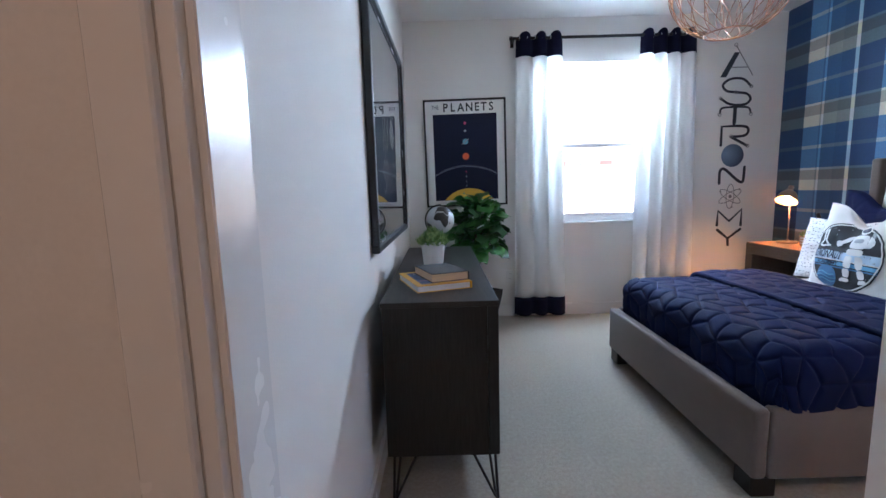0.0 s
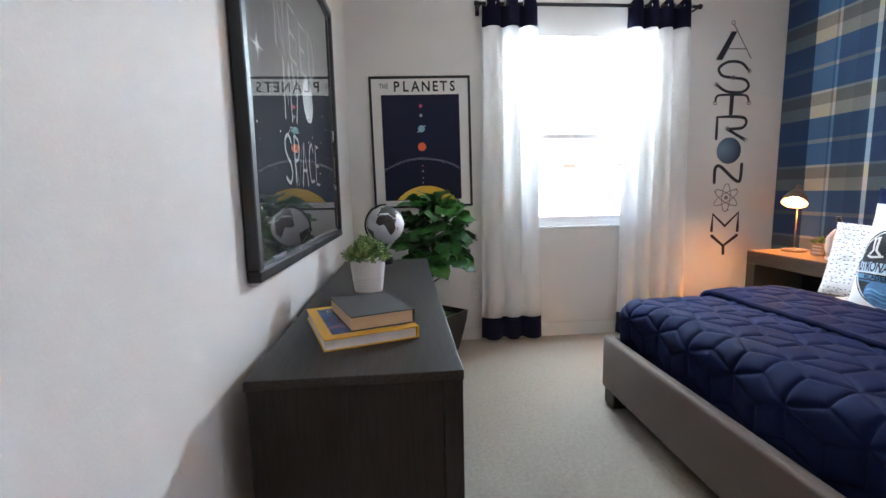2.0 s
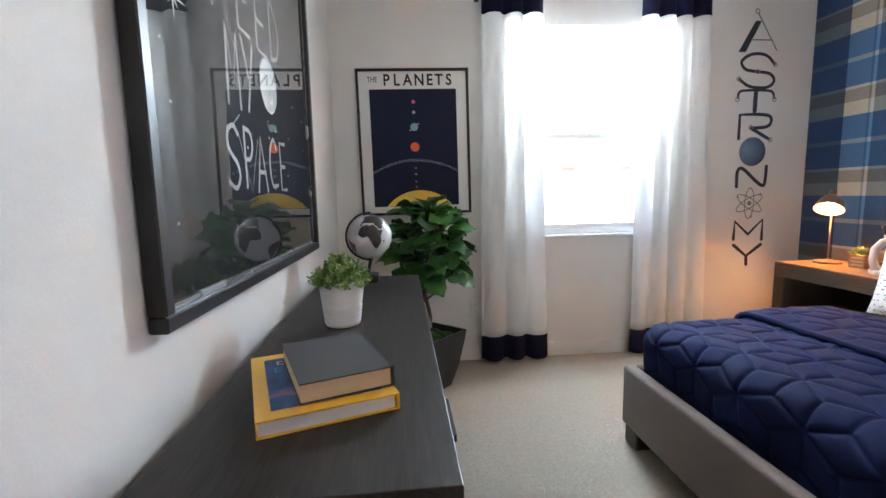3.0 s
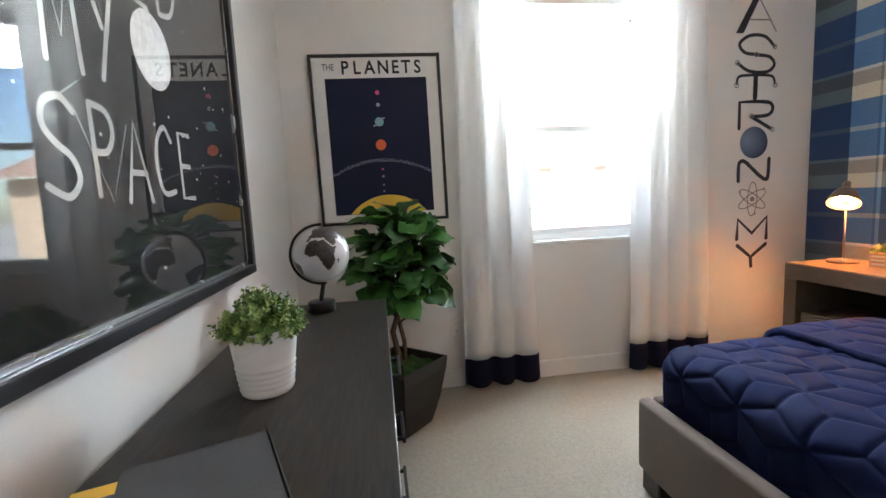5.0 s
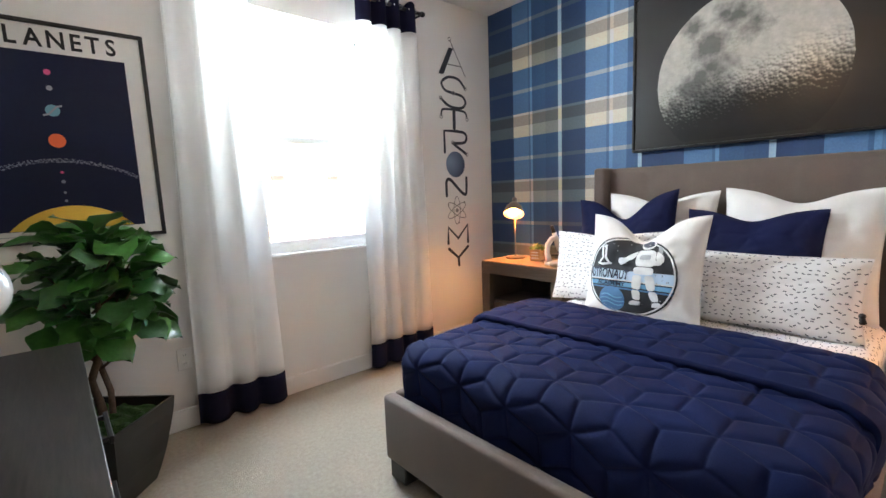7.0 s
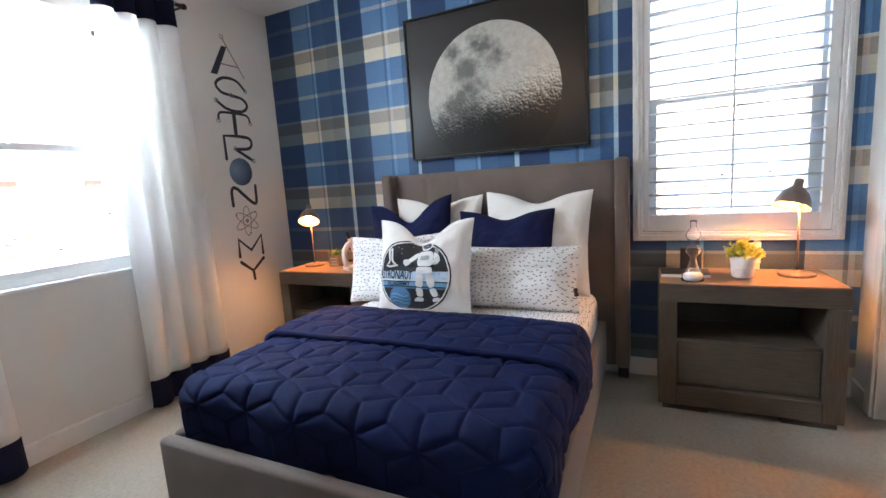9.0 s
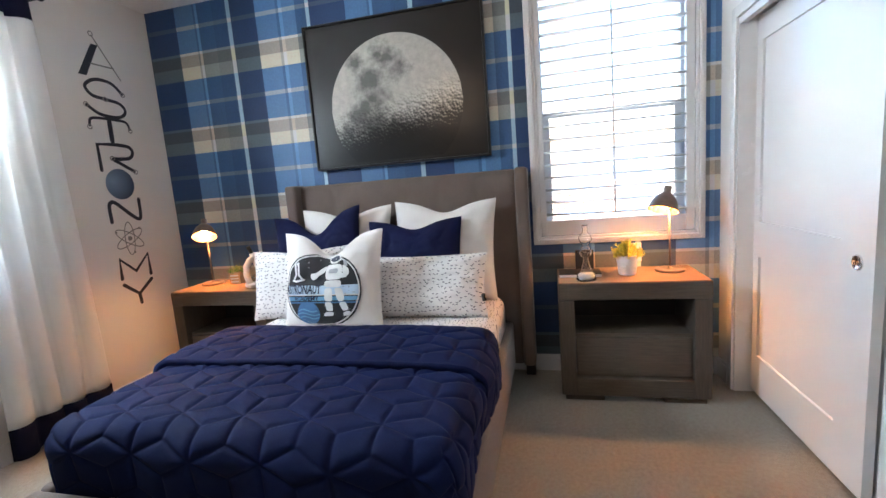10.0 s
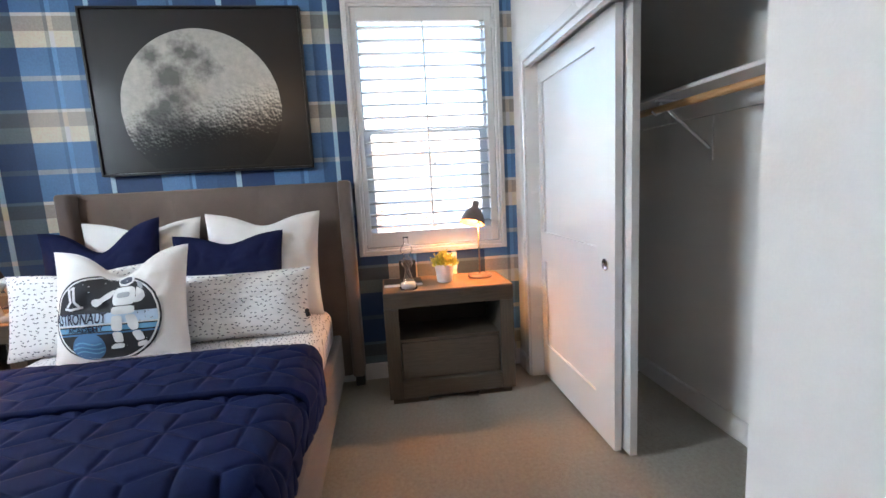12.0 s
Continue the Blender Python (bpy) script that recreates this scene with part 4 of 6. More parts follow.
cloth_print("badge_figure", shifted(suit_piece([(0.045, 0.148), (0.098, 0.146), (0.1, 0.118), (0.07, 0.11), (0.046, 0.118)])), "steel", 0.0056)
cloth_print("badge_figure", shifted(suit_piece([(0.045, 0.07), (0.095, 0.07), (0.095, 0.042), (0.045, 0.042)])), "grey", 0.0056)
_b = ribbon([[(-0.14, 0.085), (-0.13, 0.03), (-0.145, 0.01)], [(-0.12, 0.085), (-0.115, 0.03), (-0.10, 0.01)], [(-0.155, 0.0), (-0.13, -0.006), (-0.09, 0.004)], [(-0.13, 0.09), (-0.118, 0.095)]], 0.011)
cloth_print("badge_rocket", shifted(_b), "white", 0.0045)
for _i in range(22):
    _a, _r = random.random() * 6.28, BR * 0.9 * math.sqrt(random.random())
    cloth_print("badge_star", dot(bmesh.new(), BX + _r * math.cos(_a), BY + _r * math.sin(_a), 0.0016 + 0.002 * random.random(), 0, 6), "grey", 0.0042)

# ---- lamps ----
BRONZE = surface("bronze_metal", (0.21, 0.16, 0.13), 0.42, metal=0.15, var=0.15)
# the bulb's orange glow is put into the lining's colour
SHADEIN = surface("orange_glow_shade_inside", (0.34, 0.13, 0.045), 0.45)
BULB = glow("warm_bulb", (1.0, 0.41, 0.11), BULB_GLOW)
PENDANT_BULB = glow("pendant_bulb", (1.0, 0.6, 0.3), PENDANT_GLOW)


def desk_lamp(at, toward, tilt):
    """Metal reading lamp: round base, thin pole, bell shade with a lit bulb. toward: the way the shade faces, in degrees."""
    l = thing("table_lamp", "dark bronze metal reading lamp, lit, on the nightstand", "table lamp", at, group="table lamps")
    part("base", lathe([(0, 0), (0.078, 0), (0.08, 0.004), (0.08, 0.012), (0.076, 0.016), (0.012, 0.018), (0.009, 0.03), (0, 0.03)], 40), BRONZE, l, smooth=True)
    part("pole", tube([(0, 0, 0.02), (0, 0, 0.36)], 0.0055, 12), BRONZE, l, smooth=True)
    joint = bmesh.new()
    bmesh.ops.create_uvsphere(joint, u_segments=14, v_segments=8, radius=0.011)
    bmesh.ops.translate(joint, vec=(0, 0, 0.365), verts=joint.verts)
    part("joint", joint, BRONZE, l, smooth=True)
    m = pose(0, 0, 0.372, 0, 0, toward) @ pose(0.052, 0, 0.03, 0, -tilt, 0)
    prof = [(0.018, 0.098), (0.02, 0.096), (0.02, 0.066), (0.023, 0.058), (0.038, 0.046), (0.058, 0.022), (0.072, -0.01), (0.08, -0.042), (0.081, -0.046)]
    sh = lathe([(0, 0.1)] + prof, 40, cap=False)
    bmesh.ops.transform(sh, matrix=m, verts=sh.verts)
    s = part("shade", sh, BRONZE, l, "bell-shaped bronze shade", True)
    inner = lathe([(0.0, 0.052)] + [(r - 0.0025, z) for r, z in prof[4:]], 40, cap=False)
    bmesh.ops.reverse_faces(inner, faces=inner.faces[:])
    bmesh.ops.transform(inner, matrix=m, verts=inner.verts)
    part("lining", inner, SHADEIN, s, "shade lining with the bulb's orange glow in its colour", True)
    bu = lathe([(0, -0.016), (0.014, -0.013), (0.023, -0.003), (0.026, 0.008), (0.023, 0.02), (0.015, 0.032), (0.012, 0.05), (0, 0.05)], 24, cap=False)
    bmesh.ops.transform(bu, matrix=m, verts=bu.verts)
    part("bulb", bu, BULB, s, "glowing warm bulb", True)
    return l


desk_lamp((3.315, 1.64, 0.70), 138, 24)
desk_lamp((3.30, 4.79, 0.70), 212, 33)


def pendant():
    p = thing("pendant_lamp", "openwork bronze wire pendant lamp, lit, hanging from the ceiling", "pendant lamp", (1.72, 3.25, 2.19))
    GOLD = surface("copper_wire", (0.30, 0.19, 0.13), 0.35, metal=0.9, var=0.1)

    def prof(v):
        z = -0.235 + 0.44 * v
        r = 0.27 * math.sqrt(max(0.0, 1 - ((z - 0.0) / 0.255) ** 2))
        return max(r, 0.03), z
    for sgn in (1, -1):
        for i in range(22):
            a0 = 2 * math.pi * i / 22
            pts = []
            for k in range(15):
                v = k / 14
                r, z = prof(v)
                a = a0 + sgn * (0.55 * v + 0.16 * math.sin(v * math.pi * 2))
                pts.append((r * math.cos(a), r * math.sin(a), z))
            part("wire", tube(pts, 0.0021, 5), GOLD, p, smooth=True)
    for v, rr in ((0.0, 0.004), (1.0, 0.005)):
        r, z = prof(v)
        part("ring", tube([(r * math.cos(t), r * math.sin(t), z) for t in [2 * math.pi * k / 40 for k in range(40)]], rr, 8, closed=True), GOLD, p, smooth=True)
    part("socket", lathe([(0, 0.06), (0.02, 0.06), (0.022, 0.08), (0.022, 0.15), (0.012, 0.17), (0, 0.17)], 20), BLACKM, p, smooth=True)
    part("bulb", lathe([(0, -0.05), (0.015, -0.047), (0.028, -0.035), (0.034, -0.015), (0.03, 0.01), (0.018, 0.035), (0.014, 0.06), (0, 0.06)], 24), PENDANT_BULB, p, "glowing bulb", True)
    part("stem", tube([(0, 0, 0.15), (0, 0, RZ - 2.19 - 0.02)], 0.006, 10), GOLD, p, smooth=True)
    part("hub", lathe([(0, 0.195), (0.12, 0.2), (0.13, 0.204), (0.12, 0.208), (0, 0.212)], 32), GOLD, p, smooth=True)
    part("canopy", lathe([(0, RZ - 2.19 - 0.03), (0.055, RZ - 2.19 - 0.028), (0.062, RZ - 2.19 - 0.012), (0.062, RZ - 2.19), (0, RZ - 2.19)], 32), GOLD, p, smooth=True)


pendant()


# ---- curtains ----
def cloth_mat(name, color, through_amount):
    """Woven cloth that lets some light through."""
    m, nt, b = nodes_of(name)
    b.inputs["Base Color"].default_value = (*color, 1)
    b.inputs["Roughness"].default_value = 0.9
    b.inputs["Specular IOR Level"].default_value = 0.1
    tc = N(nt, "ShaderNodeTexCoord")
    nz = N(nt, "ShaderNodeTexNoise", Scale=260.0, Detail=3.0)
    nt.links.new(tc.outputs["Object"], nz.inputs["Vector"])
    bp = N(nt, "ShaderNodeBump", Strength=0.12, Distance=0.0006)
    nt.links.new(nz.outputs[0], bp.inputs["Height"])
    nt.links.new(bp.outputs[0], b.inputs["Normal"])
    tr = nt.nodes.new("ShaderNodeBsdfTranslucent")
    tr.inputs[0].default_value = (*color, 1)
    mix = nt.nodes.new("ShaderNodeMixShader")
    mix.inputs[0].default_value = through_amount
    nt.links.new(b.outputs[0], mix.inputs[1])
    nt.links.new(tr.outputs[0], mix.inputs[2])
    nt.links.new(mix.outputs[0], nt.nodes["Material Output"].inputs[0])
    return m


SHEER = cloth_mat("white_curtain_cloth", (0.93, 0.93, 0.92), 0.5)
NAVYC = cloth_mat("navy_curtain_cloth", (0.012, 0.013, 0.035), 0.03)


def curtain(x0, x1, flare, folds, seed, label):
    c = thing("curtain", label, "curtain", group="curtains at the window")
    ztop, zbot = 2.575, 0.022

    def f(z0, z1):
        def g(u, v):
            z = z0 + (z1 - z0) * v
            h = (z - zbot) / (ztop - zbot)
            amp = 0.027 * (0.75 + 0.25 * h)
            ph = 2 * math.pi * folds * (u + 0.012 * math.sin(9 * u + seed)) + seed
            s = math.sin(ph)
            s = math.copysign(abs(s) ** 0.75, s)
            y = 5.1 + amp * s + 0.008 * noise.noise(Vector((u * 5, z * 1.3, seed)))
            wob = 0.012 * noise.noise(Vector((u * 3 + seed, z * 1.1, 2)))
            x = x0 + (x1 - x0) * u + (flare * (1 - h) * (u - 0.35)) + 0.012 * math.cos(ph) + wob * (1 - h)
            zz = z
            if v == 1 and z1 == ztop:
                zz = z - 0.022 * (0.5 + 0.5 * s) + 0.016 * max(0, -s)
            if v == 0 and z0 == zbot:
                zz = z + 0.01 * (0.5 + 0.5 * s)
            return (x, y, zz)
        return g
    n = folds * 26
    solid(part("bottom_band", sheet(f(zbot, 0.2), n, 4), NAVYC, c, "navy border band", True), 0.003)
    solid(part("panel", sheet(f(0.2, 2.385), n, 40), SHEER, c, "white cloth panel", True), 0.002)
    solid(part("top_band", sheet(f(2.385, ztop), n, 6), NAVYC, c, "navy header band on grommets", True), 0.003)
    for k in range(folds * 2):
        u = (k + 0.5) / (folds * 2)
        gm = tube([(x0 + (x1 - x0) * u, 5.1 + 0.021 * math.cos(t), 2.54 + 0.021 * math.sin(t)) for t in [2 * math.pi * i / 18 for i in range(18)]], 0.0035, 6, closed=True)
        part("grommet", gm, CHROME, c, "metal grommet", True)
    return c


curtain(1.0, 1.41, 0.07, 3, 0.6, "white floor-length curtain with navy header and hem, drawn aside")
curtain(2.125, 2.625, 0.08, 4, 2.2, "white floor-length curtain with navy bands, gathered beside the window")
rod = thing("curtain_rod", "black metal curtain rod above the window", "curtain rod")
part("pole", tube([(0.97, 5.1, 2.54), (2.66, 5.1, 2.54)], 0.0125, 14), BLACKM, rod, smooth=True)
for _x in (0.962, 2.668):
    _f = lathe([(0, -0.014), (0.016, -0.014), (0.019, -0.004), (0.019, 0.004), (0.016, 0.014), (0, 0.014)], 20)
    bmesh.ops.transform(_f, matrix=Matrix.Translation((_x, 5.1, 2.54)) @ Matrix.Rotation(radians(90), 4, "Y"), verts=_f.verts)
    part("finial", _f, BLACKM, rod, smooth=True)
for _x in (0.985, 2.645):
    part("bracket", boxes([(_x - 0.006, _x + 0.006, 5.1, 5.195, 2.522, 2.53), (_x - 0.015, _x + 0.015, 5.194, 5.2, 2.49, 2.56)]), BLACKM, rod)

# ---- wall art ----
FRAMEB = surface("black_frame_wood", (0.010, 0.010, 0.011), 0.4, var=0.2, bump=0.1)
PAPER = surface("poster_paper", (0.76, 0.75, 0.72), 0.45, var=0.03, bump=0.05)
NIGHT = surface("night_blue_print", (0.010, 0.014, 0.042), 0.5, var=0.08, bump=0.05, spec=0.2)
ARTGLASS = glass_mat("picture_glass", ior=1.33)
SILVER = surface("silver_bevel", (0.6, 0.6, 0.62), 0.25, metal=0.9, var=0.05)


def frame_bars(w, h, t, d, bevel=0.002):
    """Four bars of a picture frame in x, y with depth along z, centred."""
    bm = bmesh.new()
    for a, b, c, e in ((-w / 2, w / 2, h / 2 - t, h / 2), (-w / 2, w / 2, -h / 2, -h / 2 + t), (-w / 2, -w / 2 + t, -h / 2 + t, h / 2 - t), (w / 2 - t, w / 2, -h / 2 + t, h / 2 - t)):
        box(a, b, c, e, 0, d, bevel, 1, bm)
    return bm


def flat(name, bm, material, parent, z, label=""):
    bmesh.ops.translate(bm, vec=(0, 0, z), verts=bm.verts)
    for f in bm.faces:
        f.normal_update()
        if f.normal.z < 0:
            f.normal_flip()
    return part(name, bm, material, parent, label)


def rect(x0, x1, y0, y1, bm=None):
    bm = bmesh.new() if bm is None else bm
    bm.faces.new([bm.verts.new(p) for p in ((x0, y0, 0), (x1, y0, 0), (x1, y1, 0), (x0, y1, 0))])
    return bm


def arc_fill(cx, cy, r, x0, x1, ymin, n=40):
    """The part of a disc above ymin, between x0 and x1."""
    bm = bmesh.new()
    top = []
    for i in range(n + 1):
        x = x0 + (x1 - x0) * i / n
        top.append((x, max(ymin, cy + math.sqrt(max(0.0, r * r - (x - cx) ** 2)))))
    lo, hi = [bm.verts.new((x, ymin, 0)) for x, _ in top], [bm.verts.new((x, max(y, ymin + 1e-5), 0)) for x, y in top]
    for i in range(n):
        bm.faces.new((lo[i], lo[i + 1], hi[i + 1], hi[i]))
    return bm


def planets_poster():
    w, h = 0.757, 0.977
    p = thing("planets_poster", "black-framed poster of planets on navy, hung on the wall", "poster")
    p.matrix_basis = pose(0.5485, 5.198, 1.568, 90, 0, 0) @ pose(0, 0, 0, 0, 0, 0.7)
    part("frame", frame_bars(w, h, 0.017, 0.025), FRAMEB, p)
    part("backing", box(-w / 2 + 0.01, w / 2 - 0.01, -h / 2 + 0.01, h / 2 - 0.01, 0.002, 0.012), PAPER, p)
    x0, x1, y0, y1 = -0.293, 0.293, -0.43, 0.355
    flat("print_ground", rect(x0, x1, y0, y1), NIGHT, p, 0.0135, "navy printed field")
    for ch, x in zip("PLANETS", (-0.175, -0.107, -0.033, 0.045, 0.115, 0.178, 0.245)):
        t = text_mesh(ch, 0.104, bold=0.0022)
        bmesh.ops.scale(t, vec=(0.86, 1.0, 1), verts=t.verts)
        bmesh.ops.translate(t, vec=(x, 0.411, 0), verts=t.verts)
        flat("letter", t, INK["black"], p, 0.0138)
    t = text_mesh("THE", 0.052, bold=0.0004)
    bmesh.ops.scale(t, vec=(0.72, 1.0, 1), verts=t.verts)
    bmesh.ops.translate(t, vec=(-0.27, 0.417, 0), verts=t.verts)
    flat("lettering", t, INK["steel"], p, 0.0138)
    flat("sun", arc_fill(0.02, -0.618, 0.295, -0.205, 0.245, y0 + 0.002), INK["yellow"], p, 0.0142, "yellow printed sun")
    for y, r, key in ((0.272, 0.0125, "pink"), (0.203, 0.011, "grey"), (0.105, 0.026, "teal"), (-0.028, 0.031, "orange"), (-0.17, 0.006, "pink"), (-0.212, 0.008, "dust"), (-0.262, 0.006, "dust"), (-0.30, 0.006, "dust")):
        flat("planet", dot(bmesh.new(), 0.0 + 0.012 * (0.3 - y) * 0, y, r), INK[key], p, 0.0144)
    ring = ribbon([[(-0.032, 0.083), (-0.015, 0.088), (0.015, 0.122), (0.032, 0.127)]], 0.008)
    flat("planet_ring", ring, INK["grey"], p, 0.0147)
    belt = bmesh.new()
    for i in range(420):
        x = x0 + 0.004 + (x1 - x0 - 0.008) * i / 419
        y = -0.375 + math.sqrt(max(0.0, 0.56 ** 2 - x * x)) - 0.302 + 0.018 * (random.random() - 0.5)
        dot(belt, x, y, 0.0013 + 0.0022 * random.random(), 0.0001 * (i % 5), 5)
    flat("asteroid_belt", belt, INK["dust"], p, 0.0141)
    b = bmesh.new()
    rect(0.05, 0.25, -0.4535, -0.4505, b)
    rect(-0.25, -0.12, -0.4535, -0.4505, b)
    flat("caption_bar", b, INK["grey"], p, 0.0138)


planets_poster()


def space_picture():
    w, h = 1.264, 1.12
    yc, zc = 3.499, 1.54
    p = thing("chalkboard_picture", "large black-framed picture with white hand lettering under glass", "picture")
    p.matrix_basis = pose(0.018, yc, zc, 90, 0, 88.7)
    part("frame", frame_bars(w, h, 0.03, 0.034, 0.003), FRAMEB, p)
    iw, ih = w - 0.06, h - 0.06
    part("bevel", frame_bars(iw, ih, 0.014, 0.020, 0.002), SILVER, p, "thin silver inner bevel")
    part("art_board", box(-iw / 2, iw / 2, -ih / 2, ih / 2, 0.002, 0.010), surface("charcoal_board", (0.009, 0.009, 0.010), 0.7, var=0.5, scale=3, fine=20, bump=0.0, spec=0.06), p)

    CHALK = ink("chalk_print", (0.38, 0.38, 0.37))

    def P(y, z):
        return (y - yc, z - zc)

    def letters(rows, s, ox, oz):
        return [[(ox + a * s[0] - yc, oz + b * s[1] - zc) for a, b in ln] for ln in rows]
    L = {
        "S": [[(0.9, 0.88), (0.6, 1.0), (0.2, 0.9), (0.12, 0.68), (0.4, 0.52), (0.75, 0.4), (0.88, 0.18), (0.55, 0.0), (0.05, 0.1)]],
        "P": [[(0.2, 0), (0.18, 1)], [(0.18, 1), (0.7, 0.95), (0.85, 0.72), (0.6, 0.5), (0.2, 0.48)]],
        "A": [[(0.0, 0), (0.45, 1), (0.95, 0)], [(0.2, 0.36), (0.8, 0.36)]],
        "C": [[(0.95, 0.82), (0.65, 1.0), (0.25, 0.8), (0.12, 0.42), (0.35, 0.06), (0.95, 0.08)]],
        "E": [[(0.85, 1), (0.2, 1), (0.2, 0), (0.9, 0)], [(0.2, 0.5), (0.75, 0.5)]],
        "M": [[(0.05, 0), (0.15, 1), (0.5, 0.25), (0.85, 1), (0.95, 0)]],
        "Y": [[(0.05, 1), (0.5, 0.5)], [(0.98, 1), (0.35, 0)]],
        "N": [[(0.1, 0), (0.12, 1), (0.85, 0), (0.88, 1)]],
        "D": [[(0.15, 0), (0.15, 1), (0.65, 0.85), (0.88, 0.5), (0.65, 0.12), (0.15, 0)]],
        "I": [[(0.5, 0), (0.5, 1)]]}
    for word, y0, z0, cw, ch in (("SPACE", 3.228, 1.238, 0.108, 0.158), ("MY", 3.262, 1.45, 0.112, 0.19), ("NEED", 3.20, 1.66, 0.145, 0.175), ("I", 3.03, 1.79, 0.09, 0.16)):
        for i, ch_ in enumerate(word):
            oz = z0 + 0.006 * math.sin(i * 2.3)
            flat("letter", ribbon([curve(ln, 5) if ch_ in "SC" or (ch_ in "PD" and len(ln) > 3) else ln for ln in letters(L[ch_], (cw * 0.82, ch), y0 + i * cw, oz)], 0.0125), CHALK, p, 0.0105, "white brushed letter")
    # chalk moon, stars and faint lines
    my, mz = P(3.6, 1.565)
    flat("moon", dot(bmesh.new(), my, mz, 0.084, 0, 36), MOONP, p, 0.0106, "pale grey moon")
    st = bmesh.new()
    for i in range(110):
        dot(st, (random.random() - 0.5) * (iw - 0.06), (random.random() - 0.5) * (ih - 0.06), 0.0012 + 0.0035 * random.random() ** 3, 0, 6)
    flat("star_dots", st, INK["white"], p, 0.0104)
    sx, sz = P(3.03, 1.60)
    star = bmesh.new()
    for a in range(8):
        t = math.pi * a / 4
        rr = 0.055 if a % 2 == 0 else 0.028
        star.faces.new([star.verts.new(v) for v in ((sx + rr * math.cos(t), sz + rr * math.sin(t), 0), (sx + 0.004 * math.cos(t + 1.57), sz + 0.004 * math.sin(t + 1.57), 0), (sx - 0.004 * math.cos(t + 1.57), sz - 0.004 * math.sin(t + 1.57), 0))])
    flat("star", star, INK["white"], p, 0.0107, "bright star")
    lines = ribbon([[P(3.15, 1.86), P(3.33, 1.6)], [P(3.33, 1.43), P(3.27, 1.39)], [P(3.31, 1.39), P(3.39, 1.23), P(3.46, 1.38)]], 0.003)
    flat("thin_lines", lines, INK["grey"], p, 0.0103)
    g = part("glass", box(-iw / 2 + 0.002, iw / 2 - 0.002, -ih / 2 + 0.002, ih / 2 - 0.002, 0.0175, 0.0195), ARTGLASS, p, "clear glass")
    g.visible_shadow = False


def moon_material():
    """A print of the moon: bright highlands, dark seas, craters along the edge of night."""
    m, nt, b = nodes_of("moon_print")

    def link(a, node, key):
        nt.links.new(a, node.inputs[key])

    def math_of(op, a, c, clamp=False):
        n = N(nt, "ShaderNodeMath", operation=op)
        n.use_clamp = clamp
        for k, v in ((0, a), (1, c)):
            if isinstance(v, (int, float)):
                n.inputs[k].default_value = v
            else:
                nt.links.new(v, n.inputs[k])
        return n.outputs[0]
    tc = N(nt, "ShaderNodeTexCoord")
    at = tc.outputs["Object"]
    fine = N(nt, "ShaderNodeTexNoise", Scale=24.0, Detail=8.0, Roughness=0.62)
    mid = N(nt, "ShaderNodeTexNoise", Scale=7.0, Detail=4.0, Roughness=0.55)
    for n in (fine, mid):
        link(at, n, "Vector")
    # seas: ragged rounded patches
    seas = None
    for x, y, r in ((-0.265, 0.30, 0.05), (-0.10, 0.345, 0.05), (-0.03, 0.31, 0.055), (0.03, 0.23, 0.05), (-0.17, 0.17, 0.085), (-0.14, 0.06, 0.085), (-0.27, -0.05, 0.09), (-0.15, -0.12, 0.1), (-0.01, -0.14, 0.075), (-0.33, -0.12, 0.06), (-0.2, 0.02, 0.07)):
        d = N(nt, "ShaderNodeVectorMath", operation="DISTANCE")
        link(at, d, 0)
        d.inputs[1].default_value = (x, y, 0)
        e = math_of("SUBTRACT", d.outputs["Value"], r)
        seas = e if seas is None else math_of("MINIMUM", seas, e)
    rag = math_of("ADD", math_of("MULTIPLY", math_of("SUBTRACT", fine.outputs[0], 0.5), 0.09), math_of("MULTIPLY", math_of("SUBTRACT", mid.outputs[0], 0.5), 0.24))
    ramp = nt.nodes.new("ShaderNodeValToRGB")
    e = ramp.color_ramp.elements
    e[0].position, e[0].color = 0.40, (0.125, 0.128, 0.118, 1)
    e[1].position, e[1].color = 0.60, (0.44, 0.43, 0.39, 1)
    link(math_of("ADD", math_of("MULTIPLY", math_of("ADD", seas, rag), 2.2), 0.5), ramp, 0)
    rg = N(nt, "ShaderNodeMapRange", From_Min=0.3, From_Max=0.7, To_Min=0.84, To_Max=1.14)
    link(fine.outputs[0], rg, "Value")
    # craters lit from above, strongest near the edge of night
    sep = N(nt, "ShaderNodeSeparateXYZ")
    link(at, sep, 0)
    relief = []
    for dy in (0.0, 0.007):
        sh = N(nt, "ShaderNodeVectorMath", operation="ADD")
        link(at, sh, 0)
        sh.inputs[1].default_value = (0.004 if dy else 0.0, dy, 0)
        v = N(nt, "ShaderNodeTexVoronoi", Scale=62.0)
        link(sh.outputs[0], v, "Vector")
        relief.append(v.outputs["Distance"])
    slope = math_of("MULTIPLY", sep.outputs["X"], -0.16)
    yy = math_of("ADD", sep.outputs["Y"], slope)
    near = N(nt, "ShaderNodeMapRange", From_Min=-0.06, From_Max=0.14, To_Min=0.75, To_Max=0.02)
    link(yy, near, "Value")
    east = N(nt, "ShaderNodeMapRange", From_Min=-0.05, From_Max=0.25, To_Min=0.06, To_Max=1.0)
    link(sep.outputs["X"], east, "Value")
    cr = math_of("ADD", math_of("MULTIPLY", math_of("SUBTRACT", relief[1], relief[0]), math_of("MULTIPLY", near.outputs[0], east.outputs[0])), 1.0)
    k = math_of("MULTIPLY", rg.outputs[0], cr)
    fall = N(nt, "ShaderNodeMapRange", From_Min=-0.10, From_Max=0.13, To_Min=0.012, To_Max=1.0)
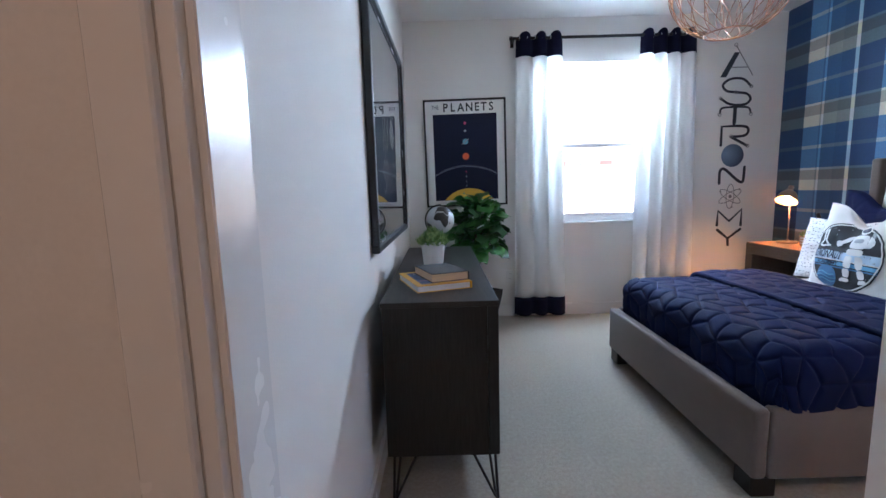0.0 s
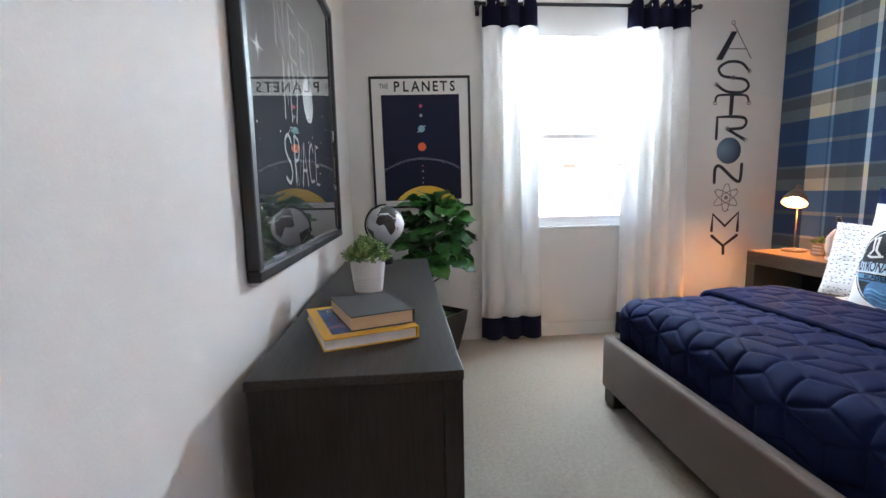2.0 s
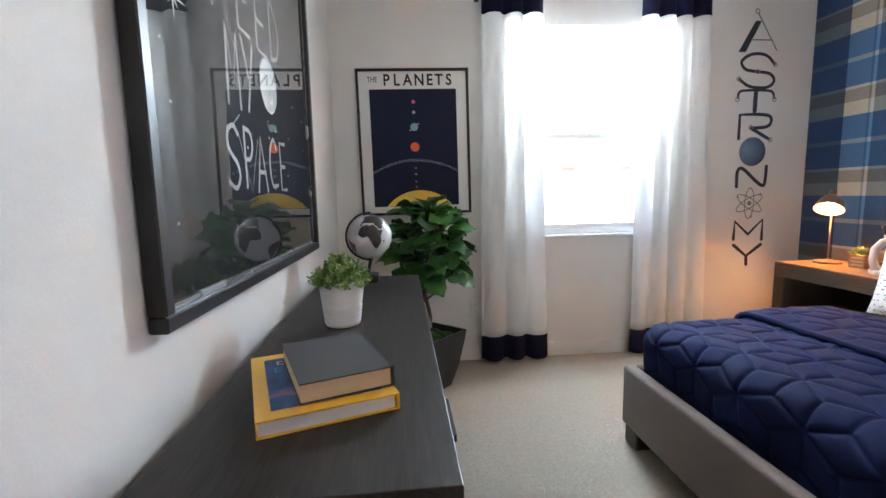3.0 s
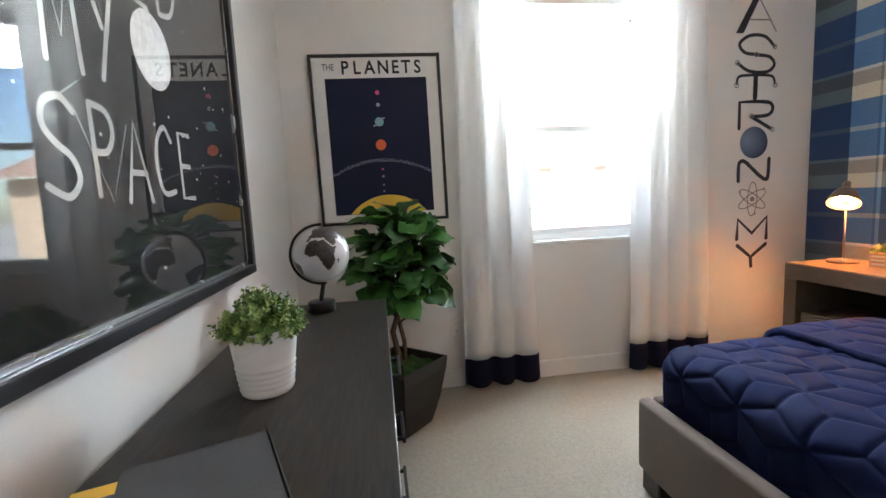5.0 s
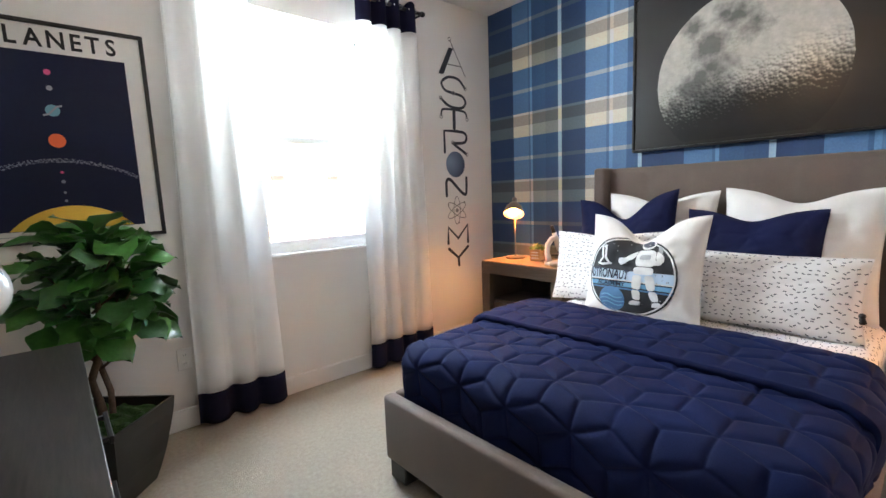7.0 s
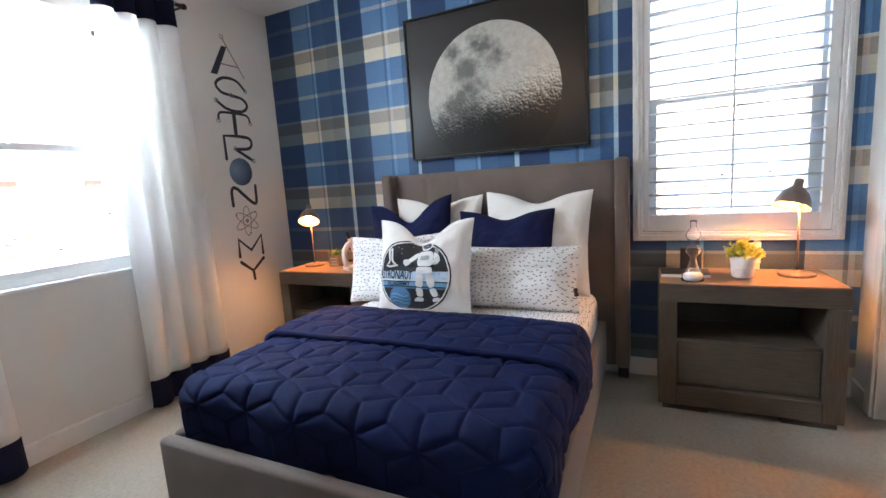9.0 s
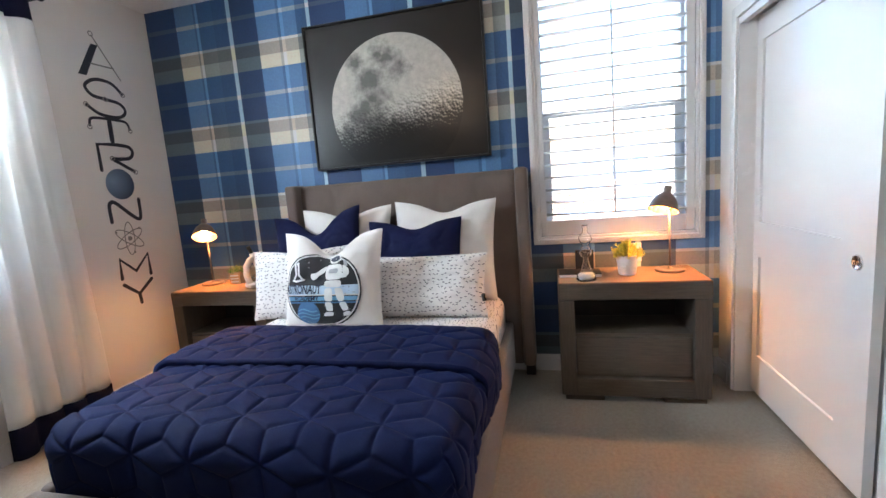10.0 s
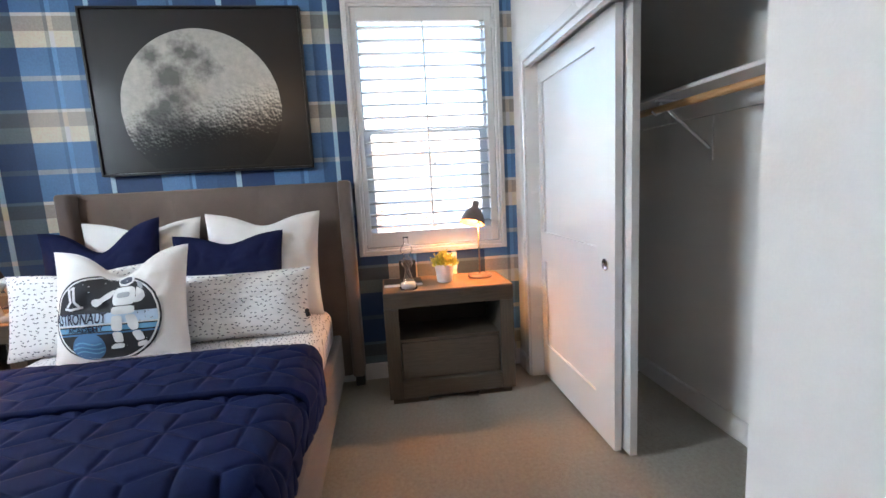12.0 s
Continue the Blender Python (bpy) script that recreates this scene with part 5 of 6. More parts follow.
    fall.interpolation_type = "SMOOTHSTEP"
    link(math_of("ADD", yy, math_of("ADD", math_of("MULTIPLY", fine.outputs[0], 0.16), math_of("MULTIPLY", math_of("SUBTRACT", relief[1], relief[0]), 0.12))), fall, "Value")
    mul = N(nt, "ShaderNodeVectorMath", operation="MULTIPLY")
    link(ramp.outputs[0], mul, 0)
    link(math_of("MULTIPLY", k, fall.outputs[0]), mul, 1)
    link(mul.outputs[0], b, "Base Color")
    b.inputs["Roughness"].default_value = 0.3
    b.inputs["Specular IOR Level"].default_value = 0.5
    return m


MOONP = surface("pale_moon_print", (0.42, 0.42, 0.41), 0.6, var=0.35, scale=22, fine=70)
MOON = moon_material()
space_picture()


def moon_picture():
    w, h = 1.232, 0.962
    p = thing("moon_picture", "black-framed canvas print of a gibbous moon above the bed", "picture")
    p.matrix_basis = pose(RX - 0.002, 3.278, 1.947, 90, 0, -90)
    part("frame", frame_bars(w, h, 0.012, 0.052, 0.002), FRAMEB, p)
    m, nt, b = nodes_of("dark_sky_print")
    tc = N(nt, "ShaderNodeTexCoord")
    nz = N(nt, "ShaderNodeTexNoise", Scale=1.1, Detail=2.0)
    nt.links.new(tc.outputs["Object"], nz.inputs["Vector"])
    rp = nt.nodes.new("ShaderNodeValToRGB")
    rp.color_ramp.elements[0].position, rp.color_ramp.elements[1].position = 0.35, 0.7
    rp.color_ramp.elements[0].color, rp.color_ramp.elements[1].color = (0.006, 0.0055, 0.0055, 1), (0.02, 0.017, 0.015, 1)
    nt.links.new(nz.outputs[0], rp.inputs[0])
    nt.links.new(rp.outputs[0], b.inputs["Base Color"])
    b.inputs["Roughness"].default_value = 0.3
    b.inputs["Specular IOR Level"].default_value = 0.5
    part("canvas", box(-w / 2 + 0.014, w / 2 - 0.014, -h / 2 + 0.014, h / 2 - 0.014, 0.004, 0.04), m, p, "black sky print")
    # disc cut by the night side; local x runs to the viewer's right
    bm = bmesh.new()
    cx, cy, r = 0.0, -0.102, 0.460
    n = 90
    up, lo = [], []
    for i in range(n + 1):
        x = -r + 2 * r * i / n
        y = math.sqrt(max(0.0, r * r - x * x))
        q = max(-y, -0.345)
        up.append(bm.verts.new((x, y + 1e-5, 0)))
        lo.append(bm.verts.new((x, min(q, y), 0)))
    for i in range(n):
        bm.faces.new((lo[i], lo[i + 1], up[i + 1], up[i]))
    d = flat("moon", bm, MOON, p, 0.0, "grey cratered moon print")
    d.matrix_basis = pose(cx, cy, 0.0412)


moon_picture()


# ---- wall decal letters ----
DECAL = surface("navy_decal", (0.018, 0.02, 0.034), 0.45, var=0.2, bump=0.02)
DECALG = surface("grey_decal", (0.23, 0.22, 0.21), 0.5, var=0.15, bump=0.02)


def decal_ball():
    m, nt, b = nodes_of("blue_planet_decal")
    tc = N(nt, "ShaderNodeTexCoord")
    mp = N(nt, "ShaderNodeMapping", Location=(0.055, -0.02, 0.0))
    nt.links.new(tc.outputs["Object"], mp.inputs[0])
    ln = N(nt, "ShaderNodeVectorMath", operation="LENGTH")
    nt.links.new(mp.outputs[0], ln.inputs[0])
    rp = nt.nodes.new("ShaderNodeValToRGB")
    e = rp.color_ramp.elements
    e[0].position, e[0].color = 0.0, (0.22, 0.30, 0.42, 1)
    e[1].position, e[1].color = 0.17, (0.022, 0.034, 0.075, 1)
    nt.links.new(ln.outputs["Value"], rp.inputs[0])
    nt.links.new(rp.outputs[0], b.inputs["Base Color"])
    b.inputs["Roughness"].default_value = 0.45
    return m


def decals():
    d = thing("wall_decal", "vertical navy wall lettering reading ASTRONOMY", "wall decal")
    d.matrix_basis = pose(3.045, RY - 0.0015, 0, 90, 0, 0)

    def glyph(lines, w, mat=DECAL, knobs=(), label=""):
        bm = ribbon(lines, w)
        g = flat("letter", bm, mat, d, 0.0, label)
        if knobs:
            for x, y in knobs:
                kb = bmesh.new()
                disc_ring(kb, x, y, 0.011, 0.018)
                flat("knob", kb, DECALG, g, 0.0006)
        return g

    def disc_ring(bm, x, y, a, b):
        v = [[bm.verts.new((x + r * math.cos(2 * math.pi * i / 16), y + r * math.sin(2 * math.pi * i / 16), 0)) for i in range(16)] for r in (a, b)]
        for i in range(16):
            bm.faces.new((v[0][i], v[1][i], v[1][(i + 1) % 16], v[0][(i + 1) % 16]))
    # A
    b = bmesh.new()
    b.faces.new([b.verts.new((x, y, 0)) for x, y in ((-0.155, 2.185), (-0.10, 2.185), (0.012, 2.40), (-0.035, 2.40))])
    flat("letter", b, DECAL, d, 0.0)
    glyph([[(-0.02, 2.455), (0.14, 2.20)], [(-0.06, 2.27), (0.10, 2.27)]], 0.010, DECALG, [(-0.025, 2.465)])
    # S
    glyph([curve([(0.13, 2.105), (0.06, 2.165), (-0.05, 2.17), (-0.125, 2.12), (-0.09, 2.065), (0.0, 2.05), (0.10, 2.035), (0.135, 1.985), (0.08, 1.94), (-0.05, 1.945), (-0.135, 1.995)])], 0.022, DECAL, [(0.135, 2.10), (0.0, 2.05), (-0.14, 1.998)])
    # T
    glyph([curve([(-0.14, 1.865), (-0.13, 1.905), (-0.08, 1.918), (0.08, 1.918), (0.13, 1.905), (0.145, 1.865)])], 0.018, DECAL, [(-0.142, 1.855), (0.147, 1.855)])
    glyph([[(0.0, 1.91), (-0.002, 1.775)]], 0.034)
    # R
    glyph([[(-0.115, 1.575), (-0.115, 1.745), (0.0, 1.75)] + curve([(0.0, 1.75), (0.11, 1.74), (0.135, 1.70), (0.10, 1.66), (-0.02, 1.65)])[1:], [(-0.02, 1.648), (0.125, 1.57)]], 0.024, DECAL, [(-0.025, 1.655), (0.135, 1.565)])
    # O, a planet
    ball = flat("letter", dot(bmesh.new(), 0, 0, 0.105, 0, 48), decal_ball(), d, 0.0, "round blue planet as the letter O")
    ball.matrix_basis = pose(0.0, 1.48, 0)
    # N
    glyph([curve([(-0.11, 1.225), (-0.11, 1.33), (-0.085, 1.36), (-0.05, 1.345)], 6) + curve([(0.04, 1.265), (0.09, 1.232), (0.115, 1.25), (0.12, 1.37)], 6)], 0.026)
    # atom
    at = bmesh.new()
    for k in range(3):
        a = math.pi * k / 3 + 0.5
        ring = []
        for i in range(33):
            t = 2 * math.pi * i / 32
            x, y = 0.115 * math.cos(t), 0.036 * math.sin(t)
            ring.append((x * math.cos(a) - y * math.sin(a), 1.10 + x * math.sin(a) + y * math.cos(a)))
        ribbon([ring], 0.007, at, 0.0003 * k, False)
    dot(at, 0.0, 1.10, 0.017, 0.001)
    for x, y in ((0.085, 1.165), (-0.095, 1.15), (0.02, 1.0)):
        dot(at, x, y, 0.009, 0.001, 12)
    flat("letter", at, DECALG, d, 0.0, "thin grey atom symbol as the letter O")
    # M, Y
    glyph([[(-0.11, 0.83), (-0.105, 0.965), (0.005, 0.865), (0.118, 0.975), (0.118, 0.825)]], 0.026)
    glyph([[(-0.105, 0.785), (0.0, 0.70), (0.115, 0.785)], [(0.0, 0.70), (0.005, 0.635)]], 0.026, DECAL)


decals()
# ---- plants and small things ----
LEAFY = surface("fig_leaf", (0.06, 0.19, 0.034), 0.34, var=0.35, scale=14, fine=70, bump=0.3, dist=0.002)
LEAFD = surface("fig_leaf_dark", (0.03, 0.095, 0.02), 0.36, var=0.35, scale=14, fine=70, bump=0.3, dist=0.002)
BARK = surface("bark", (0.11, 0.075, 0.05), 0.9, var=0.35, scale=20, fine=90, bump=0.8, dist=0.004)
MOSS = surface("moss", (0.028, 0.075, 0.014), 0.95, var=0.5, scale=24, fine=160, bump=1.0, dist=0.01)
PLANTER = surface("black_planter", (0.012, 0.012, 0.012), 0.42, var=0.2, bump=0.05)
POTW = surface("white_ceramic", (0.78, 0.78, 0.77), 0.3, var=0.02, bump=0.02)


def leaf_mesh(l, w, cup=0.25, droop=0.3, n=8):
    """A broad fiddle-shaped leaf lying along x, with a folded midrib and wavy edge."""
    bm = bmesh.new()
    prof = [0.0, 0.34, 0.62, 0.72, 0.80, 0.96, 1.0, 0.78, 0.0]
    rows = []
    for i in range(n + 1):
        t = i / n
        x = l * t
        k = t * (len(prof) - 1)
        a = int(min(k, len(prof) - 2))
        hw = w / 2 * (prof[a] + (prof[a + 1] - prof[a]) * (k - a)) + 0.001
        z = -droop * l * t * t
        wav = 0.09 * w * math.sin(t * 11)
        rows.append([bm.verts.new((x, s * hw, z + abs(s) ** 1.5 * hw * cup + (wav if abs(s) > 0.8 else 0) * (1 if s > 0 else -1))) for s in (-1, -0.5, 0, 0.5, 1)])
    for a, b in zip(rows, rows[1:]):
        for k in range(4):
            bm.faces.new((a[k], b[k], b[k + 1], a[k + 1]))
    return bm


def fiddle_fig():
    c = (0.573, 4.78)
    p = thing("fiddle_leaf_fig", "fiddle-leaf fig tree with broad green leaves in a black planter", "potted plant", (c[0], c[1], 0.0))
    # square planter with bowed sides, standing on its corner line
    bm = bmesh.new()
    rings = []
    prof = [(0.107, 0.0), (0.122, 0.05), (0.143, 0.13), (0.160, 0.22), (0.174, 0.30), (0.180, 0.362), (0.168, 0.362), (0.160, 0.31)]
    for hw, z in prof:
        ring = []
        for i in range(4):
            for k in range(4):
                a, b = ((-1, -1), (1, -1), (1, 1), (-1, 1))[i], ((1, -1), (1, 1), (-1, 1), (-1, -1))[i]
                t = k / 4
                ring.append(bm.verts.new((hw * (a[0] + (b[0] - a[0]) * t), hw * (a[1] + (b[1] - a[1]) * t), z)))
        rings.append(ring)
    for a, b in zip(rings, rings[1:]):
        for k in range(16):
            bm.faces.new((a[k], a[(k + 1) % 16], b[(k + 1) % 16], b[k]))
    bm.faces.new(rings[0][::-1])
    bm.faces.new(rings[-1])
    bmesh.ops.rotate(bm, matrix=Matrix.Rotation(radians(46), 3, "Z"), verts=bm.verts)
    part("planter", bm, PLANTER, p, "square black tapered planter")
    ms = sheet(lambda u, v: Vector(((u - 0.5) * 0.325, (v - 0.5) * 0.325, 0.325 + 0.03 * noise.noise(Vector((u * 7, v * 7, 3))) + 0.022 * (1 - (2 * u - 1) ** 2) * (1 - (2 * v - 1) ** 2))), 36, 36)
    bmesh.ops.rotate(ms, matrix=Matrix.Rotation(radians(46), 3, "Z"), verts=ms.verts)
    part("moss", ms, MOSS, p, "green moss over the soil", True)
    rnd = random.Random(11)
    part("trunk", tube([(0.0, 0.0, 0.31), (-0.012, 0.008, 0.42), (-0.03, 0.0, 0.52), (0.01, -0.01, 0.64), (0.02, 0.0, 0.78), (0.03, 0.01, 0.95)], [0.017, 0.016, 0.015, 0.014, 0.011, 0.006], 10), BARK, p, smooth=True)
    part("trunk", tube([(0.025, 0.02, 0.31), (0.03, 0.03, 0.45), (0.0, 0.02, 0.6), (-0.06, 0.02, 0.76), (-0.1, 0.03, 0.9)], [0.013, 0.012, 0.011, 0.009, 0.005], 10), BARK, p, smooth=True)
    twigs = []
    for i in range(12):
        a = i * 2.4
        z = 0.62 + 0.03 * i
        e = (0.17 * math.cos(a), 0.15 * math.sin(a), z + 0.1 + 0.06 * rnd.random())
        part("branch", tube([(0.0, 0.0, z - 0.06), (e[0] * 0.5, e[1] * 0.5, z), e], [0.007, 0.005, 0.003], 6), BARK, p, smooth=True)
    meshes = []
    for k in range(5):
        b = leaf_mesh(0.135 + 0.03 * k / 4, 0.115 + 0.03 * (k % 3) / 2, 0.12 + 0.12 * k / 4, 0.08 + 0.13 * k)
        o = part("leaf", b, LEAFY if k % 3 else LEAFD, p, smooth=True)
        meshes.append(o.data)
        bpy.data.objects.remove(o)
    n = 128
    for i in range(n):
        a = i * 2.39996 + rnd.random() * 0.5
        v = (i + 0.5) / n
        rr = 0.29 * math.sqrt(max(0.02, 1 - (1.75 * v - 0.8) ** 2)) * (0.4 + 0.62 * rnd.random())
        z = 0.725 + 0.385 * v + 0.03 * (rnd.random() - 0.5)
        x, y = 0.035 + rr * math.cos(a), -0.01 + 0.9 * rr * math.sin(a)
        o = new("leaf", meshes[rnd.randrange(5)])
        o.parent = p
        up = 38 - 28 * (1 - v) + 64 * (rnd.random() - 0.5)
        s = 0.86 + 0.3 * rnd.random()
        o.matrix_basis = pose(x * 0.8 - 0.05 * math.cos(a), y * 0.8 - 0.05 * math.sin(a), z, 0, 0, math.degrees(a) + 120 * (rnd.random() - 0.5)) @ pose(0, 0, 0, 70 * (rnd.random() - 0.5), -up, 0) @ Matrix.Scale(s, 4)
    for x, z, a, up in ((0.1, 0.9, -10, 40), (0.16, 0.78, 15, 5), (0.16, 0.72, -25, -5), (0.12, 0.86, 20, 55), (-0.12, 0.72, 190, -20)):
        o = new("leaf", meshes[rnd.randrange(5)])
        o.parent = p
        o.matrix_basis = pose(x, -0.03, z, 0, 0, a) @ pose(0, 0, 0, 20, -up, 0) @ Matrix.Scale(0.95, 4)


fiddle_fig()


def ribbed_pot(at, r0, r1, h, name, label):
    """White pot with ribs round its lower half, full of a small-leaved plant."""
    p = thing(name, label, "potted plant", at)
    prof = [(0, 0.0), (r0 - 0.003, 0.0), (r0, 0.003)]
    for k in range(5):
        z = h * (0.06 + 0.085 * k)
        r = r0 + (r1 - r0) * z / h
        prof += [(r, z), (r + 0.0022, z + h * 0.03), (r + 0.0004, z + h * 0.065)]
    prof += [(r0 + (r1 - r0) * 0.55, h * 0.55), (r1, h - 0.002), (r1 - 0.001, h), (r1 - 0.005, h), (r1 - 0.007, h - 0.012), (0, h - 0.014)]
    part("pot", lathe(prof, 44, cap=False), POTW, p, "white ribbed pot", True)
    return p


def sprigs(p, zc, rad, hz, count, materials, size, seed, name="sprig"):
    """A dome of sprigs, each a short stem with pairs of small oval leaves."""
    rnd = random.Random(seed)
    kinds = []
    for k in range(4):
        bm = tube([(0, 0, 0), (0.002, 0.001, size * 0.5), (0, 0, size)], 0.0007, 4)
        for i in range(9):
            z = size * (0.25 + 0.75 * i / 8)
            a = i * 2.4 + k
            l = size * (0.34 - 0.12 * i / 8)
            lf = bmesh.new()
            vs = [lf.verts.new(v) for v in ((0, 0, 0), (l * 0.5, l * 0.4, l * 0.12), (l, 0, l * 0.02), (l * 0.5, -l * 0.4, l * 0.12), (l * 0.5, 0, -l * 0.02))]
            for f in ((0, 4, 1), (1, 4, 2), (2, 4, 3), (3, 4, 0)):
                lf.faces.new([vs[q] for q in f])
            merge(bm, lf, Matrix.Translation((0, 0, z)) @ Matrix.Rotation(a, 4, "Z") @ Matrix.Rotation(-0.35 - 0.5 * rnd.random(), 4, "Y"))
        o = part(name, bm, materials[k % len(materials)], p)
        kinds.append(o.data)
        bpy.data.objects.remove(o)
    for i in range(count):
        a = i * 2.39996
        q = math.sqrt((i + 0.5) / count)
        r = rad * q
        z = zc + hz * (1 - q * q) * (0.5 + 0.6 * rnd.random())
        o = new(name, kinds[rnd.randrange(4)])
        o.parent = p
        o.matrix_basis = pose(r * 0.8 * math.cos(a), r * 0.8 * math.sin(a), z, 0, 0, math.degrees(a)) @ pose(0, 0, 0, 0, 62 * q + 16 * (rnd.random() - 0.5), 360 * rnd.random()) @ Matrix.Scale(0.8 + 0.5 * rnd.random(), 4)


BOXW = [surface("boxwood_light", (0.34, 0.45, 0.14), 0.5, var=0.35, scale=30, fine=90), surface("boxwood", (0.12, 0.24, 0.05), 0.5, var=0.35, scale=30, fine=90)]
LIME = [surface("lime_leaf", (0.58, 0.56, 0.05), 0.5, var=0.3, scale=30, fine=90), surface("lime_leaf_deep", (0.36, 0.40, 0.04), 0.5, var=0.3, scale=30, fine=90)]
pot1 = ribbed_pot((0.254, 3.432, 0.823), 0.052, 0.069, 0.138, "potted_plant", "small green leafy plant in a white ribbed pot on the dresser")
part("soil", lathe([(0, 0.12), (0.06, 0.118)], 20, cap=False), MOSS, pot1)
sprigs(pot1, 0.118, 0.084, 0.06, 460, BOXW, 0.036, 3)
pot2 = ribbed_pot((3.25, 1.885, 0.70), 0.047, 0.062, 0.115, "potted_plant", "yellow-green leafy plant in a small white pot on the nightstand")
part("soil", lathe([(0, 0.082), (0.042, 0.08)], 20, cap=False), MOSS, pot2)
sprigs(pot2, 0.1, 0.078, 0.06, 200, LIME, 0.04, 5)
CRATE = wood("pale_crate_wood", (0.42, 0.27, 0.14), (0.66, 0.47, 0.28), 1, 0.6)
crate = thing("crate_planter", "small green plant in a pale wooden crate box on the nightstand", "potted plant", (3.30, 4.575, 0.70), 12)
_c = bmesh.new()
for _k in range(4):
    box(-0.042, 0.042, -0.042, 0.042, 0.002 + 0.021 * _k, 0.0215 + 0.021 * _k, 0.002, 1, _c)
part("crate", _c, CRATE, crate)
for _k in range(3):
    part("lettering_bar", box(-0.0435, -0.0415, -0.028, 0.028, 0.016 + 0.022 * _k, 0.026 + 0.022 * _k), INK["white"], crate)
sprigs(crate, 0.075, 0.05, 0.03, 60, BOXW, 0.035, 9)


# globe: coarse coastlines as longitude and latitude
CONTINENTS = [
    [(-17, 15), (-10, 30), (-2, 35), (10, 37), (20, 32), (32, 31), (37, 20), (43, 12), (51, 11), (40, -5), (40, -15), (33, -27), (20, -35), (14, -22), (9, 0), (5, 5), (-8, 5)],
    [(-9, 37), (-8, 43), (-1, 44), (-4, 48), (8, 54), (10, 58), (5, 62), (20, 70), (40, 67), (70, 72), (100, 77), (140, 72), (178, 67), (160, 60), (142, 54), (132, 43), (121, 38), (121, 28), (108, 18),
     (103, 3), (95, 17), (88, 22), (80, 8), (72, 20), (58, 25), (59, 22), (52, 15), (44, 13), (35, 28), (36, 36), (27, 37), (23, 38), (14, 41), (5, 43), (-5, 36)],
    [(44, -25), (47, -25), (50, -15), (44, -16)],
    [(114, -22), (130, -12), (142, -11), (153, -26), (148, -38), (131, -32), (116, -34)],
    [(-165, 65), (-125, 70), (-80, 68), (-56, 52), (-70, 43), (-81, 30), (-97, 27), (-87, 15), (-105, 20), (-124, 40), (-135, 58)],
    [(-80, 8), (-62, 10), (-35, -7), (-40, -22), (-58, -38), (-68, -54), (-74, -45), (-70, -18), (-81, -5)]]


def globe():
    g = thing("globe", "silver and black desk globe on a black stand on the dresser", "globe", (0.285, 4.105, 0.823))
    sea = surface("silver_sea", (0.84, 0.84, 0.85), 0.2, metal=0.25, var=0.03, bump=0.0)
    land = surface("dark_land", (0.05, 0.045, 0.043), 0.35, var=0.9, scale=60, fine=160, bump=0.0)

    def inside(lon, lat, outline):
        odd = False
        for (ax, ay), (bx, by) in zip(outline, outline[1:] + outline[:1]):
            if (ay > lat) != (by > lat) and lon < ax + (lat - ay) * (bx - ax) / (by - ay):
                odd = not odd
        return odd
    s = bmesh.new()
    bmesh.ops.create_uvsphere(s, u_segments=144, v_segments=80, radius=0.098)
    for f in s.faces:
        c = f.calc_center_median().normalized()
        lon, lat = math.degrees(math.atan2(c.y, c.x)), math.degrees(math.asin(c.z))
        f.material_index = 1 if any(inside(lon, lat, o) for o in CONTINENTS) else 0
    ball = part("ball", s, [sea, land], g, "silver ball with dark continents", True)
    ball.matrix_basis = pose(0.012, 0, 0.208) @ pose(0, 0, 0, 0, -14, 0) @ pose(0, 0, 0, 0, 0, -98)
    side = Vector((-0.985, -0.17, 0))
    arc = [Vector((0.012, 0, 0.208)) + 0.106 * (side * math.cos(t) + Vector((0, 0, 1)) * math.sin(t)) for t in [radians(-96 + 190 * k / 28) for k in range(29)]]
    part("meridian_arc", tube(arc, 0.005, 8), BLACKM, g, "black meridian arc", True)
    part("stem", tube([(0.012, 0, 0.104), (0.0, 0, 0.05), (0, 0, 0.03)], 0.008, 12), BLACKM, g, smooth=True)
    part("base", lathe([(0, 0), (0.046, 0), (0.048, 0.002), (0.048, 0.036), (0.046, 0.038), (0, 0.038)], 40), BLACKM, g, smooth=True)


globe()

# books
CREAMP = surface("book_pages", (0.62, 0.47, 0.30), 0.85, var=0.15, scale=3, fine=300, stretch=(1, 1, 18), bump=0.4)
WHITEP = surface("white_pages", (0.7, 0.68, 0.66), 0.85, var=0.12, fine=300, stretch=(1, 1, 18), bump=0.4)
YELLOWB = surface("yellow_cover", (0.72, 0.42, 0.025), 0.4, var=0.05)
GREYB = surface("dark_grey_cloth", (0.05, 0.05, 0.052), 0.8, var=0.15, fine=260, bump=0.4)


def photo_print():
    """A cover picture of deep blue with warm clouds of light."""
    m, nt, b = nodes_of("cover_print")
    tc = N(nt, "ShaderNodeTexCoord")
    n1 = N(nt, "ShaderNodeTexNoise", Scale=9.0, Detail=6.0, Distortion=1.2)
    nt.links.new(tc.outputs["Object"], n1.inputs["Vector"])
    rp = nt.nodes.new("ShaderNodeValToRGB")
    e = rp.color_ramp.elements
    e[0].position, e[0].color = 0.38, (0.008, 0.016, 0.05, 1)
    e[1].position, e[1].color = 0.72, (0.7, 0.2, 0.08, 1)
    k = e.new(0.55)
    k.color = (0.03, 0.12, 0.36, 1)
    nt.links.new(n1.outputs[0], rp.inputs[0])
    nt.links.new(rp.outputs[0], b.inputs["Base Color"])
    b.inputs["Roughness"].default_value = 0.3
    return m


